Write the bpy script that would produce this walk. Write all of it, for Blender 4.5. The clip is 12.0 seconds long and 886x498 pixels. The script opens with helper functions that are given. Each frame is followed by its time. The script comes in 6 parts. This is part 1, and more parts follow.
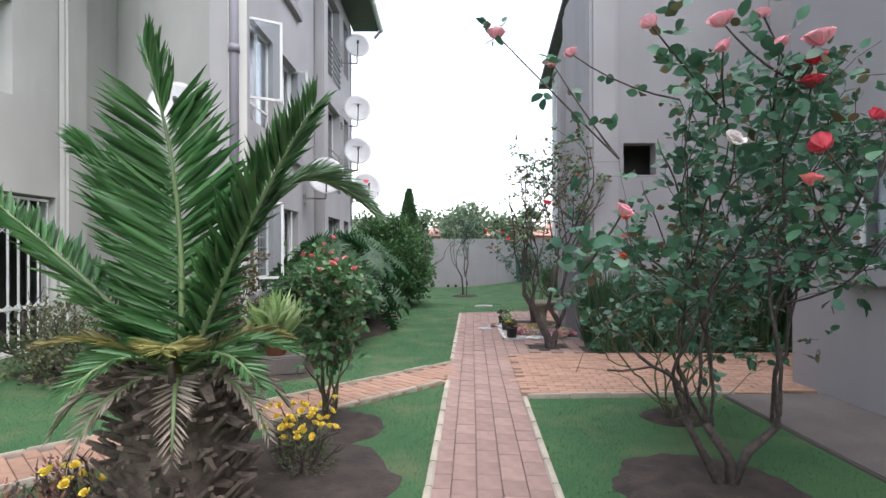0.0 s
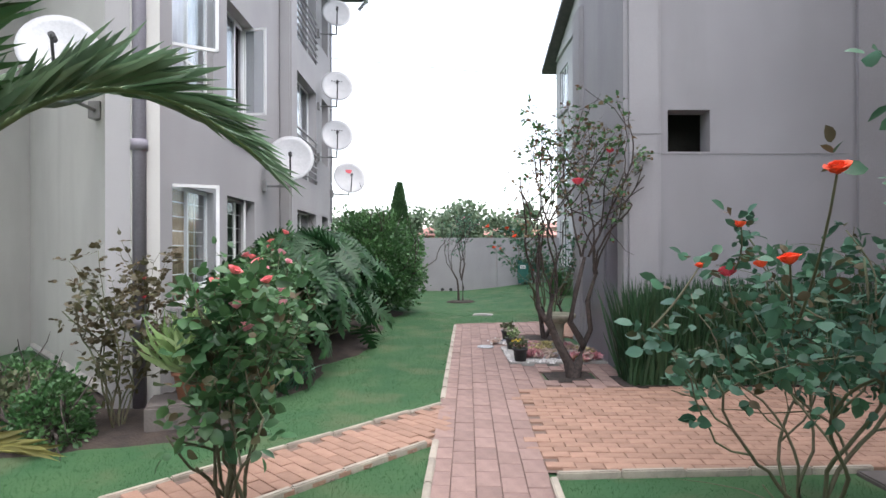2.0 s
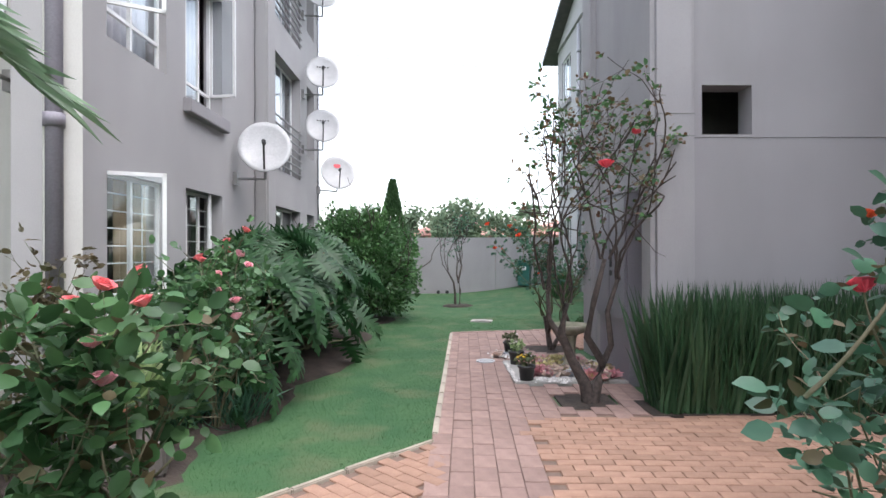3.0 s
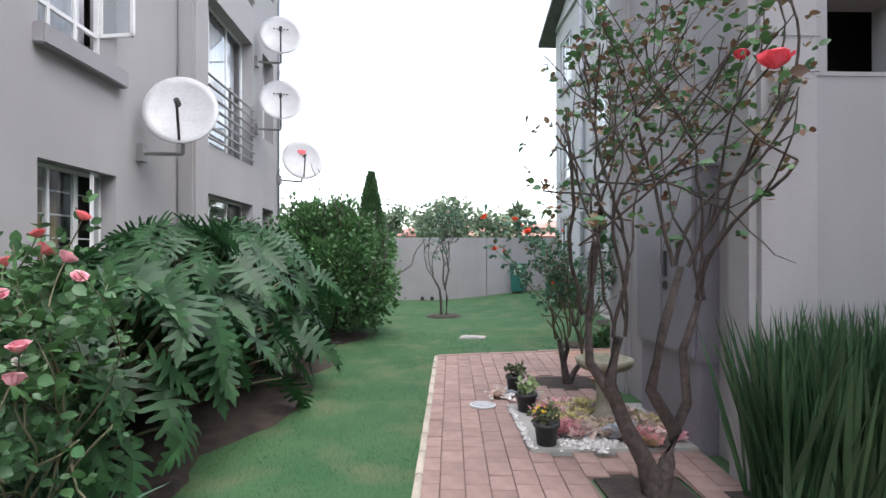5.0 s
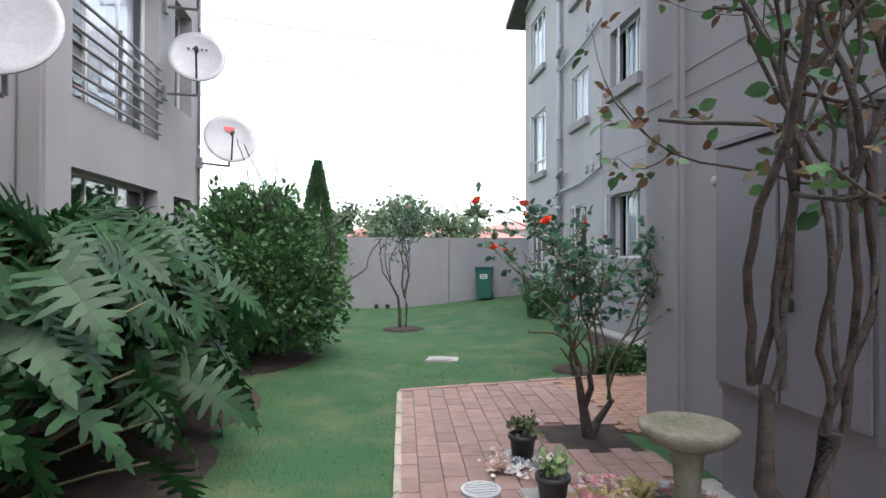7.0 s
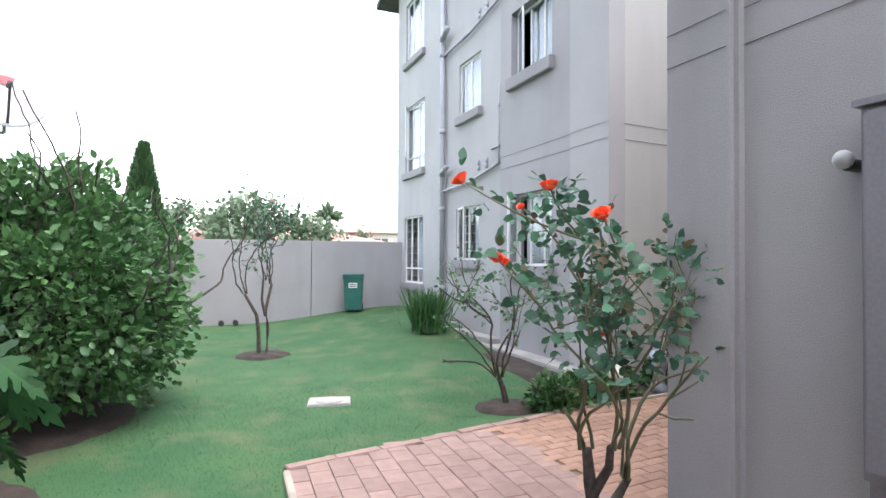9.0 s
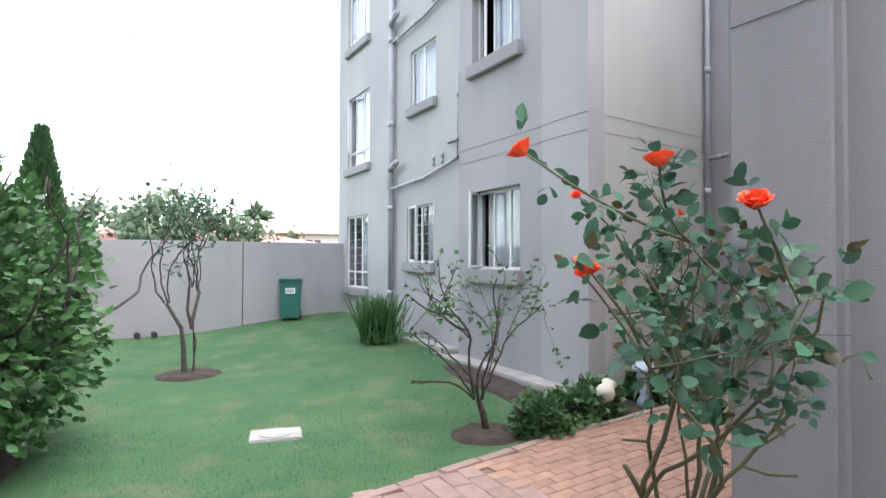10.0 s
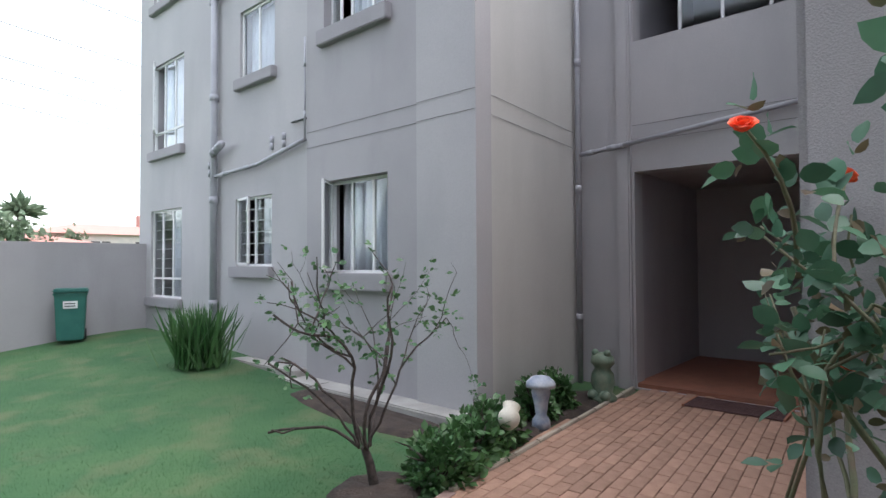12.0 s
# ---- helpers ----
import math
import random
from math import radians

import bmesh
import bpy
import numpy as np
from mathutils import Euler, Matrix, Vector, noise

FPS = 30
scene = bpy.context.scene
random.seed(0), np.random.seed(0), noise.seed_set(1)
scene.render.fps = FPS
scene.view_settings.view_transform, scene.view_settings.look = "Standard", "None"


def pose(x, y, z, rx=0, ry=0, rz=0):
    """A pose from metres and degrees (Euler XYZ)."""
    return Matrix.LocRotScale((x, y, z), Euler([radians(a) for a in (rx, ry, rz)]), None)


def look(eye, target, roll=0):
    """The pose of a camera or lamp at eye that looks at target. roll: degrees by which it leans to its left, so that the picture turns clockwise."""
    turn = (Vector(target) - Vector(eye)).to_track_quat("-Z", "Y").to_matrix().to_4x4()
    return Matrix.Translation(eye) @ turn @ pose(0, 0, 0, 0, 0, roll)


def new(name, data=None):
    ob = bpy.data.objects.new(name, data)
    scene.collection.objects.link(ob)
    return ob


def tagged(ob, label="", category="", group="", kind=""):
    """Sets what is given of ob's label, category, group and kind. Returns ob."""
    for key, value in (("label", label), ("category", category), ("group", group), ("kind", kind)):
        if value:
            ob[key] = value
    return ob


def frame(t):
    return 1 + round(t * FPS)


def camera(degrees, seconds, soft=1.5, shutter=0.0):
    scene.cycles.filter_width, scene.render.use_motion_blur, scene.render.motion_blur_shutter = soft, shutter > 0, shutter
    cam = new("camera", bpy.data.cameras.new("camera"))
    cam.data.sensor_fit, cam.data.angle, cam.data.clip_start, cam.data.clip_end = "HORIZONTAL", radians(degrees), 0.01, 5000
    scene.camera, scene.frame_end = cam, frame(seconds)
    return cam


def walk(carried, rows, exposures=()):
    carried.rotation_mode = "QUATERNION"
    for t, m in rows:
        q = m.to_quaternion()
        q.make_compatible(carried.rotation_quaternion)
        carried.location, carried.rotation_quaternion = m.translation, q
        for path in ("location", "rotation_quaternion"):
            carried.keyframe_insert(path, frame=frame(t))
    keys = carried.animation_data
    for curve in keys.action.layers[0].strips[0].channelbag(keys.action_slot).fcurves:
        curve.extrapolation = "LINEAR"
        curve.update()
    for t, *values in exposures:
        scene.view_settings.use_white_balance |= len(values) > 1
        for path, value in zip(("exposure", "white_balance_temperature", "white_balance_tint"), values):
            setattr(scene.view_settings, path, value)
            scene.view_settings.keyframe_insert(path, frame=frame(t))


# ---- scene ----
cam = camera(77.2, 12.0)
SKY, SUN = 0.15, 0.85
METRES, EYE, TILT, LEAN, TURN = 11.1, 1.5, 0.0, 0.0, 0.0
ROWS = [
    (0.0, 0.0, 0.0, 0.0, 0.0, 0.04, 0.2),
    (0.5, 0.003, 0.0436, 0.0, -0.03, 0.04, 0.23),
    (1.0, 0.0041, 0.0899, 0.0012, -0.13, 0.02, 0.19),
    (1.5, 0.0075, 0.1365, 0.0001, -0.29, 0.07, 0.14),
    (2.0, 0.0075, 0.1806, -0.0014, -0.4, 0.08, 0.15),
    (2.5, 0.009, 0.2253, -0.0009, -0.67, 0.12, 0.12),
    (3.0, 0.0116, 0.2728, -0.0007, -0.71, 0.1, 0.18),
    (5.0, 0.0184, 0.4576, -0.0008, -2.12, 0.25, 0.06),
    (5.5, 0.0179, 0.5014, -0.0013, -2.53, 0.29, 0.05),
    (6.0, 0.0176, 0.5455, -0.0012, -3.46, 0.32, 0.02),
    (6.5, 0.0167, 0.5893, -0.0033, -4.67, 0.41, -0.06),
    (8.5, -0.0132, 0.7545, 0.0015, -19.27, 0.82, -0.32),
    (9.0, -0.0136, 0.7966, 0.0017, -23.24, 0.94, -0.3),
    (9.5, -0.0143, 0.8385, 0.0019, -26.72, 1.05, -0.23),
    (10.0, -0.013, 0.8783, 0.0035, -30.39, 1.13, -0.19),
    (10.5, -0.0056, 0.915, 0.0027, -34.79, 1.27, -0.16),
    (11.0, -0.0006, 0.9455, 0.0022, -38.72, 1.32, -0.01),
    (11.5, 0.0054, 0.9712, 0.0027, -43.73, 1.41, 0.06),
    (12.0, 0.015, 0.9925, 0.0022, -49.03, 1.45, 0.28),
]
walk(cam, [(t, pose(0, 0, EYE, TILT, LEAN, TURN) @ pose(METRES * x, METRES * y, METRES * z, 90 + pitch, roll, yaw)) for t, x, y, z, yaw, pitch, roll in ROWS], [(0.0, 1.9), (3.0, 2.0), (5.0, 2.05), (6.5, 1.85), (8.5, 2.55), (9.5, 2.7), (10.5, 2.4), (12.0, 2.2)])
# world: pale overcast sky with a wide, weak sun
world = bpy.data.worlds.new("sky_world")
scene.world = world
world.use_nodes = True
wn = world.node_tree.nodes
sky = wn.new("ShaderNodeTexSky")
sky.sky_type = "NISHITA"
sky.sun_disc = False
sky.sun_elevation = radians(68)
sky.sun_rotation = radians(139)
sky.air_density, sky.dust_density, sky.ozone_density = 1.0, 1.5, 1.0
pale = wn.new("ShaderNodeHueSaturation")
pale.inputs["Saturation"].default_value = 0.42
world.node_tree.links.new(sky.outputs[0], pale.inputs["Color"])
world.node_tree.links.new(pale.outputs[0], wn["Background"].inputs[0])
wn["Background"].inputs[1].default_value = SKY
sun_data = bpy.data.lights.new("sun", "SUN")
sun_data.energy, sun_data.angle, sun_data.color = SUN, radians(70), (1.0, 0.95, 0.97)
sun = new("sun", sun_data)
sun.matrix_world = look((7, -8, 27), (0, 0, 0))


# ---- materials ----
def material(name, base, other=None, rough=0.8, scale=6.0, fine=80.0, bump=0.15, metal=0.0, spread=0.0, detail=6.0, stain=None, transl=0.0):
    """Two-scale noise between two colours, a fine grain and relief; spread varies the value from piece to piece."""
    m = bpy.data.materials.new(name)
    m.use_nodes = True
    nt = m.node_tree
    n, l = nt.nodes, nt.links
    bsdf = n["Principled BSDF"]
    other = other or tuple(c * 0.8 for c in base)
    co = n.new("ShaderNodeTexCoord")
    big = n.new("ShaderNodeTexNoise")
    big.inputs["Scale"].default_value, big.inputs["Detail"].default_value = scale, detail
    small = n.new("ShaderNodeTexNoise")
    small.inputs["Scale"].default_value, small.inputs["Detail"].default_value = fine, 3
    l.new(co.outputs["Object"], big.inputs["Vector"])
    l.new(co.outputs["Object"], small.inputs["Vector"])
    ramp = n.new("ShaderNodeMapRange")
    ramp.inputs["From Min"].default_value, ramp.inputs["From Max"].default_value = 0.35, 0.65
    l.new(big.outputs["Fac"], ramp.inputs["Value"])
    mix = n.new("ShaderNodeMix")
    mix.data_type = "RGBA"
    mix.inputs["A"].default_value, mix.inputs["B"].default_value = (*base, 1), (*other, 1)
    l.new(ramp.outputs[0], mix.inputs["Factor"])
    grain = n.new("ShaderNodeMapRange")
    grain.inputs["To Min"].default_value, grain.inputs["To Max"].default_value = 0.8, 1.2
    l.new(small.outputs["Fac"], grain.inputs["Value"])
    value = grain.outputs[0]
    if spread:
        info = n.new("ShaderNodeObjectInfo")
        geo = n.new("ShaderNodeNewGeometry")
        add = n.new("ShaderNodeMath")
        add.operation = "ADD"
        l.new(info.outputs["Random"], add.inputs[0])
        l.new(geo.outputs["Random Per Island"], add.inputs[1])
        frac = n.new("ShaderNodeMath")
        frac.operation = "FRACT"
        l.new(add.outputs[0], frac.inputs[0])
        rng = n.new("ShaderNodeMapRange")
        rng.inputs["To Min"].default_value, rng.inputs["To Max"].default_value = 1 - spread, 1 + spread
        l.new(frac.outputs[0], rng.inputs["Value"])
        mul = n.new("ShaderNodeMath")
        mul.operation = "MULTIPLY"
        l.new(value, mul.inputs[0])
        l.new(rng.outputs[0], mul.inputs[1])
        value = mul.outputs[0]
    tint = n.new("ShaderNodeMix")
    tint.data_type, tint.blend_type = "RGBA", "MULTIPLY"
    tint.inputs["Factor"].default_value = 1.0
    l.new(mix.outputs["Result"], tint.inputs["A"])
    l.new(value, tint.inputs["B"])
    colour = tint.outputs["Result"]
    if stain:
        st = n.new("ShaderNodeTexNoise")
        st.inputs["Scale"].default_value, st.inputs["Detail"].default_value = 1.1, 8
        mp = n.new("ShaderNodeMapping")
        mp.inputs["Scale"].default_value = (1.6, 1.6, 0.35)
        l.new(co.outputs["Object"], mp.inputs["Vector"])
        l.new(mp.outputs[0], st.inputs["Vector"])
        sr = n.new("ShaderNodeMapRange")
        sr.inputs["From Min"].default_value, sr.inputs["From Max"].default_value = 0.5, 0.72
        sr.inputs["To Max"].default_value = 0.55
        l.new(st.outputs["Fac"], sr.inputs["Value"])
        sm = n.new("ShaderNodeMix")
        sm.data_type = "RGBA"
        sm.inputs["B"].default_value = (*stain, 1)
        l.new(sr.outputs[0], sm.inputs["Factor"])
        l.new(colour, sm.inputs["A"])
        colour = sm.outputs["Result"]
    l.new(colour, bsdf.inputs["Base Color"])
    bsdf.inputs["Roughness"].default_value, bsdf.inputs["Metallic"].default_value = rough, metal
    if bump:
        b = n.new("ShaderNodeBump")
        b.inputs["Strength"].default_value, b.inputs["Distance"].default_value = bump, 0.01
        l.new(small.outputs["Fac"], b.inputs["Height"])
        l.new(b.outputs[0], bsdf.inputs["Normal"])
    if transl:
        t = n.new("ShaderNodeBsdfTranslucent")
        l.new(colour, t.inputs["Color"])
        ms = n.new("ShaderNodeMixShader")
        ms.inputs[0].default_value = transl
        l.new(bsdf.outputs[0], ms.inputs[1])
        l.new(t.outputs[0], ms.inputs[2])
        l.new(ms.outputs[0], n["Material Output"].inputs["Surface"])
    return m


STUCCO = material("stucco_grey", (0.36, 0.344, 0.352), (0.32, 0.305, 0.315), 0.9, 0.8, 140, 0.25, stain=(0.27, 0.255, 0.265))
# grey with the near walls' shade in its colour; also the sills' own grey
STUCCO_SHADE_SILL = material("stucco_shade_and_sill_grey", (0.315, 0.3, 0.312), (0.285, 0.27, 0.283), 0.9, 0.8, 140, 0.25, stain=(0.25, 0.24, 0.245))
# wall grey lightened for brighter sides: the light is in the colour
STUCCO_LIT_GREY = material("stucco_lit_grey", (0.42, 0.405, 0.41), (0.375, 0.362, 0.37), 0.9, 0.8, 140, 0.2, stain=(0.34, 0.33, 0.335))
# lighter grey that paints the brighter light on the left block's near walls
STUCCO_LIT = material("stucco_lit_warm_grey", (0.56, 0.55, 0.52), (0.5, 0.49, 0.465), 0.9, 0.8, 140, 0.2, stain=(0.44, 0.43, 0.41))
# return wall's grey, raised in colour to offset the shade it stands in
STUCCO_LIT_RETURN = material("stucco_lit_return_grey", (0.5, 0.49, 0.465), (0.455, 0.445, 0.425), 0.9, 0.8, 140, 0.2, stain=(0.4, 0.39, 0.37))
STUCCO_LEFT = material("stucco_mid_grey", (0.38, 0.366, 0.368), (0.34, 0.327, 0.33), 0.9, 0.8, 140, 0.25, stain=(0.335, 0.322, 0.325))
GROOVE = material("groove_shadow_paint", (0.09, 0.09, 0.09), None, 0.9)
CONCRETE = material("concrete", (0.37, 0.36, 0.335), (0.28, 0.27, 0.255), 0.9, 3, 60, 0.4)
# apron concrete, its colour darkened to carry shade along the right wall
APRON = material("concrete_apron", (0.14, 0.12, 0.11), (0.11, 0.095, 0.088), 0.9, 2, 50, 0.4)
BRICK = material("clay_paver", (0.3, 0.2, 0.172), (0.245, 0.162, 0.14), 0.85, 9, 120, 0.3, spread=0.13)
BRICK_TAN = material("clay_paver_tan", (0.35, 0.212, 0.152), (0.29, 0.17, 0.12), 0.85, 9, 120, 0.3, spread=0.15)
BRICK_RED = material("clay_paver_red", (0.3, 0.12, 0.075), (0.24, 0.1, 0.065), 0.6, 9, 120, 0.2, spread=0.2)
EDGING = material("edging_stone", (0.42, 0.37, 0.3), (0.33, 0.29, 0.24), 0.9, 10, 80, 0.3, spread=0.12)
JOINT = material("joint_sand", (0.19, 0.13, 0.105), (0.15, 0.105, 0.085), 0.95, 10, 90, 0.3)
LAWN = material("lawn_turf", (0.026, 0.088, 0.031), (0.047, 0.11, 0.04), 0.95, 1.3, 60, 0.4, stain=(0.13, 0.13, 0.07))
BLADE = material("grass_blade", (0.029, 0.104, 0.035), (0.052, 0.126, 0.045), 0.8, 0.9, 20, 0, spread=0.12, transl=0.25, stain=(0.17, 0.165, 0.085))
SOIL = material("dark_soil", (0.028, 0.021, 0.018), (0.055, 0.04, 0.032), 0.95, 6, 50, 1.0)
GLASS = bpy.data.materials.new("window_glass")
GLASS.use_nodes = True
_g = GLASS.node_tree.nodes["Principled BSDF"]
_g.inputs["Base Color"].default_value = (0.85, 0.9, 0.92, 1)
_g.inputs["Roughness"].default_value, _g.inputs["Transmission Weight"].default_value = 0.03, 1.0
_g.inputs["IOR"].default_value = 1.45
WHITE = material("white_painted_steel", (0.78, 0.78, 0.78), (0.7, 0.7, 0.69), 0.45, 4, 60, 0.05)
CURTAIN = material("pale_curtain_cloth", (0.82, 0.82, 0.86), (0.7, 0.7, 0.76), 0.9, 5, 200, 0.2)
TANBLIND = material("tan_blind", (0.4, 0.3, 0.19), (0.3, 0.22, 0.14), 0.7, 5, 60, 0.1)
PIPE = material("grey_pipe_paint", (0.38, 0.38, 0.41), (0.33, 0.33, 0.36), 0.5, 4, 60, 0.05)
RAIL = material("grey_steel_rail", (0.3, 0.29, 0.29), None, 0.45, 6, 60, 0.05, 0.3)
DISH = material("dish_white_enamel", (0.47, 0.47, 0.48), (0.42, 0.42, 0.43), 0.4, 5, 40, 0.03)
DARK = material("black_plastic", (0.025, 0.025, 0.027), (0.04, 0.04, 0.04), 0.5, 8, 60, 0.05)
CABINET = material("mauve_grey_steel", (0.22, 0.205, 0.235), (0.2, 0.185, 0.215), 0.5, 2, 60, 0.05)
ROOF = material("dark_roof_tile", (0.07, 0.065, 0.065), (0.1, 0.09, 0.085), 0.8, 5, 40, 0.3)
FASCIA = material("fascia_dark", (0.045, 0.045, 0.05), None, 0.5, 5, 40, 0.05)
# dark grey holds the shade of rooms and recesses in its colour
INSIDE = material("recess_shade_grey", (0.14, 0.13, 0.125), (0.11, 0.1, 0.1), 0.9, 3, 40, 0.1)


# ---- helpers ----
def link_bm(name, bm, mat, parent=None, label="", smooth=False):
    me = bpy.data.meshes.new(name)
    bm.normal_update()
    bm.to_mesh(me)
    bm.free()
    me.materials.append(mat)
    if smooth:
        me.shade_smooth()
    ob = new(name, me)
    if parent is not None:
        ob.parent = parent
    if label:
        tagged(ob, label)
    return ob


def part(name, bm, mat, parent, label="", smooth=False):
    return link_bm(name, bm, mat, parent, label, smooth)


def raw(name, verts, faces, mat, parent=None, smooth=False):
    me = bpy.data.meshes.new(name)
    me.from_pydata(verts, [], faces)
    me.materials.append(mat)
    if smooth:
        me.shade_smooth()
    ob = new(name, me)
    if parent is not None:
        ob.parent = parent
    return ob


def thing(name, m, label, category, group="", kind=""):
    ob = new(name)
    ob.empty_display_size = 0.1
    ob.matrix_world = m
    return tagged(ob, label, category, group, kind)


def box(bm, x0, x1, y0, y1, z0, z1, bevel=0.0):
    r = bmesh.ops.create_cube(bm, size=1.0)
    for v in r["verts"]:
        v.co = Vector(((x0 + x1) / 2 + v.co.x * (x1 - x0), (y0 + y1) / 2 + v.co.y * (y1 - y0), (z0 + z1) / 2 + v.co.z * (z1 - z0)))
    if bevel:
        es = list({e for v in r["verts"] for e in v.link_edges})
        bmesh.ops.bevel(bm, geom=es, offset=bevel, segments=2, affect="EDGES")
    return bm


def boxes(*dims, bevel=0.0):
    bm = bmesh.new()
    for d in dims:
        box(bm, *d, bevel=bevel)
    return bm


def rod(bm, a, b, r, sides=8, r2=None):
    a, b = Vector(a), Vector(b)
    d = b - a
    m = Matrix.Translation((a + b) / 2) @ d.to_track_quat("Z", "Y").to_matrix().to_4x4()
    bmesh.ops.create_cone(bm, cap_ends=True, segments=sides, radius1=r, radius2=r if r2 is None else r2, depth=d.length, matrix=m)
    return bm


def wall(name, p0, p1, z0, z1, mat, holes=(), thick=0.25, label="", round_edge=0.0):
    """A wall from p0 to p1; the outer face is on the right hand of that way. holes: (s0, s1, low, high)."""
    p0, p1 = Vector(p0), Vector(p1)
    d = (p1 - p0)
    length = d.length
    d.normalize()
    inward = Vector((-d.y, d.x))
    ss = sorted({0.0, length, *[h[i] for h in holes for i in (0, 1)]})
    zs = sorted({z0, z1, *[h[i] for h in holes for i in (2, 3)]})
    ss = [s for s in ss if 0 <= s <= length]
    zs = [z for z in zs if z0 <= z <= z1]

    def solid(i, j):
        if not (0 <= i < len(ss) - 1 and 0 <= j < len(zs) - 1):
            return False
        s, z = (ss[i] + ss[i + 1]) / 2, (zs[j] + zs[j + 1]) / 2
        return not any(h[0] < s < h[1] and h[2] < z < h[3] for h in holes)

    bm = bmesh.new()
    cache = {}

    def vert(i, j, k):
        if (i, j, k) not in cache:
            q = p0 + d * ss[i] + inward * (thick if k else 0)
            cache[(i, j, k)] = bm.verts.new((q.x, q.y, zs[j]))
        return cache[(i, j, k)]

    for i in range(len(ss) - 1):
        for j in range(len(zs) - 1):
            if not solid(i, j):
                continue
            bm.faces.new([vert(*c) for c in ((i, j, 0), (i + 1, j, 0), (i + 1, j + 1, 0), (i, j + 1, 0))])
            bm.faces.new([vert(*c) for c in ((i, j, 1), (i, j + 1, 1), (i + 1, j + 1, 1), (i + 1, j, 1))])
            if not solid(i - 1, j):
                bm.faces.new([vert(*c) for c in ((i, j, 0), (i, j + 1, 0), (i, j + 1, 1), (i, j, 1))])
            if not solid(i + 1, j):
                bm.faces.new([vert(*c) for c in ((i + 1, j, 0), (i + 1, j, 1), (i + 1, j + 1, 1), (i + 1, j + 1, 0))])
            if not solid(i, j - 1):
                bm.faces.new([vert(*c) for c in ((i, j, 0), (i, j, 1), (i + 1, j, 1), (i + 1, j, 0))])
            if not solid(i, j + 1):
                bm.faces.new([vert(*c) for c in ((i, j + 1, 0), (i + 1, j + 1, 0), (i + 1, j + 1, 1), (i, j + 1, 1))])
    bmesh.ops.recalc_face_normals(bm, faces=bm.faces)
    ob = link_bm(name, bm, mat)
    return tagged(ob, label or "painted stucco wall", "wall", kind="structure")


def trim(name, bm, mat, label, smooth=False):
    return tagged(link_bm(name, bm, mat, smooth=smooth), label, "trim", kind="structure")


def rise(x, y):
    """The lawn's height: level, and a mound towards the far corner by the bin."""
    u = min(max((y - 14.0) / 8.0, 0), 1)
    v = min(max((x - 0.5) / 4.0, 0), 1)
    return 0.34 * u * u * (3 - 2 * u) * v * v * (3 - 2 * v)
# ---- setting: ground, buildings ----
STEPS_X = [-400, -120, -50, -25, -14] + [-8 + i * 0.5 for i in range(29)] + [7, 8, 12, 25, 50, 120, 400]
STEPS_Y = [-400, -100, -30, -12] + [-4 + i * 0.5 for i in range(54)] + [24, 28, 40, 70, 150, 400]
gv = [(x, y, (rise(x, y) if y < 23 else 0.34 * (23 < y < 27)) - 0.02) for y in STEPS_Y for x in STEPS_X]
nx = len(STEPS_X)
gf = [(j * nx + i, j * nx + i + 1, (j + 1) * nx + i + 1, (j + 1) * nx + i) for j in range(len(STEPS_Y) - 1) for i in range(nx - 1)]
tagged(raw("ground", gv, gf, LAWN, smooth=True), "mown green lawn with paler worn patches", "lawn", kind="structure")

LX, RX = -2.75, 4.38
# left block, facing the garden
LH = [(7.92, 9.0, 0.88, 2.2), (9.45, 10.55, 1.0, 2.22), (12.6, 14.85, 0.9, 2.3), (15.45, 16.2, 1.3, 2.3),
      (7.92, 9.0, 3.38, 4.85), (9.45, 10.55, 3.25, 4.88), (12.6, 14.85, 2.98, 5.1), (15.45, 16.2, 3.6, 5.17),
      (7.92, 9.0, 6.15, 7.6), (9.45, 10.55, 6.02, 7.6), (12.6, 14.85, 5.75, 7.85), (15.45, 16.2, 6.4, 7.9)]
Y0 = 7.15
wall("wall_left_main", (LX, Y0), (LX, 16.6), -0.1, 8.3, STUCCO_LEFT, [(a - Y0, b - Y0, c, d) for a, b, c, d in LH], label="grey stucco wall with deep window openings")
# angled and front walls: extra light is put into their colour
wall("wall_left_splay", (LX, 7.13), (-6.2, 10.58), -0.1, 8.3, STUCCO_LIT, label="grey stucco wall set at an angle, lightened as if lit", thick=-0.25)
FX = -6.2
wall("wall_left_front", (FX, -6.0), (FX, 10.6), -0.1, 8.3, STUCCO_LIT, [(11.2, 14.9, 0.02, 2.35), (10.0, 14.0, 3.75, 5.1)], label="grey stucco wall with gate and balcony openings, lightened as if lit")
# patio back wall: its shade is put into the dark colour
wall("wall_left_patio", (FX - 2.0, 10.6), (FX - 2.0, -6.0), -0.1, 8.3, INSIDE, label="patio wall darkened in colour as shade")
trim("floor_patio", boxes((FX - 2.0, FX - 0.25, -6, 10.6, 2.4, 2.8), (FX - 2.0, FX - 0.25, -6, 10.6, 5.2, 5.6), (FX - 2.0, FX - 0.25, -6, 10.6, 8.1, 8.3)), STUCCO, "balcony slab")
trim("trim_front_pilaster", boxes((FX - 0.02, FX + 0.14, 8.95, 9.5, -0.1, 8.25), bevel=0.04), STUCCO_LIT, "stucco pilaster lightened like its lit wall")
# two unseen walls, added to keep daylight from showing behind the gate
wall("wall_left_front_end", (FX - 2.2, -5.9), (FX - 0.2, -5.9), -0.1, 8.3, STUCCO_LIT_GREY, label="unseen end wall added to keep light out")
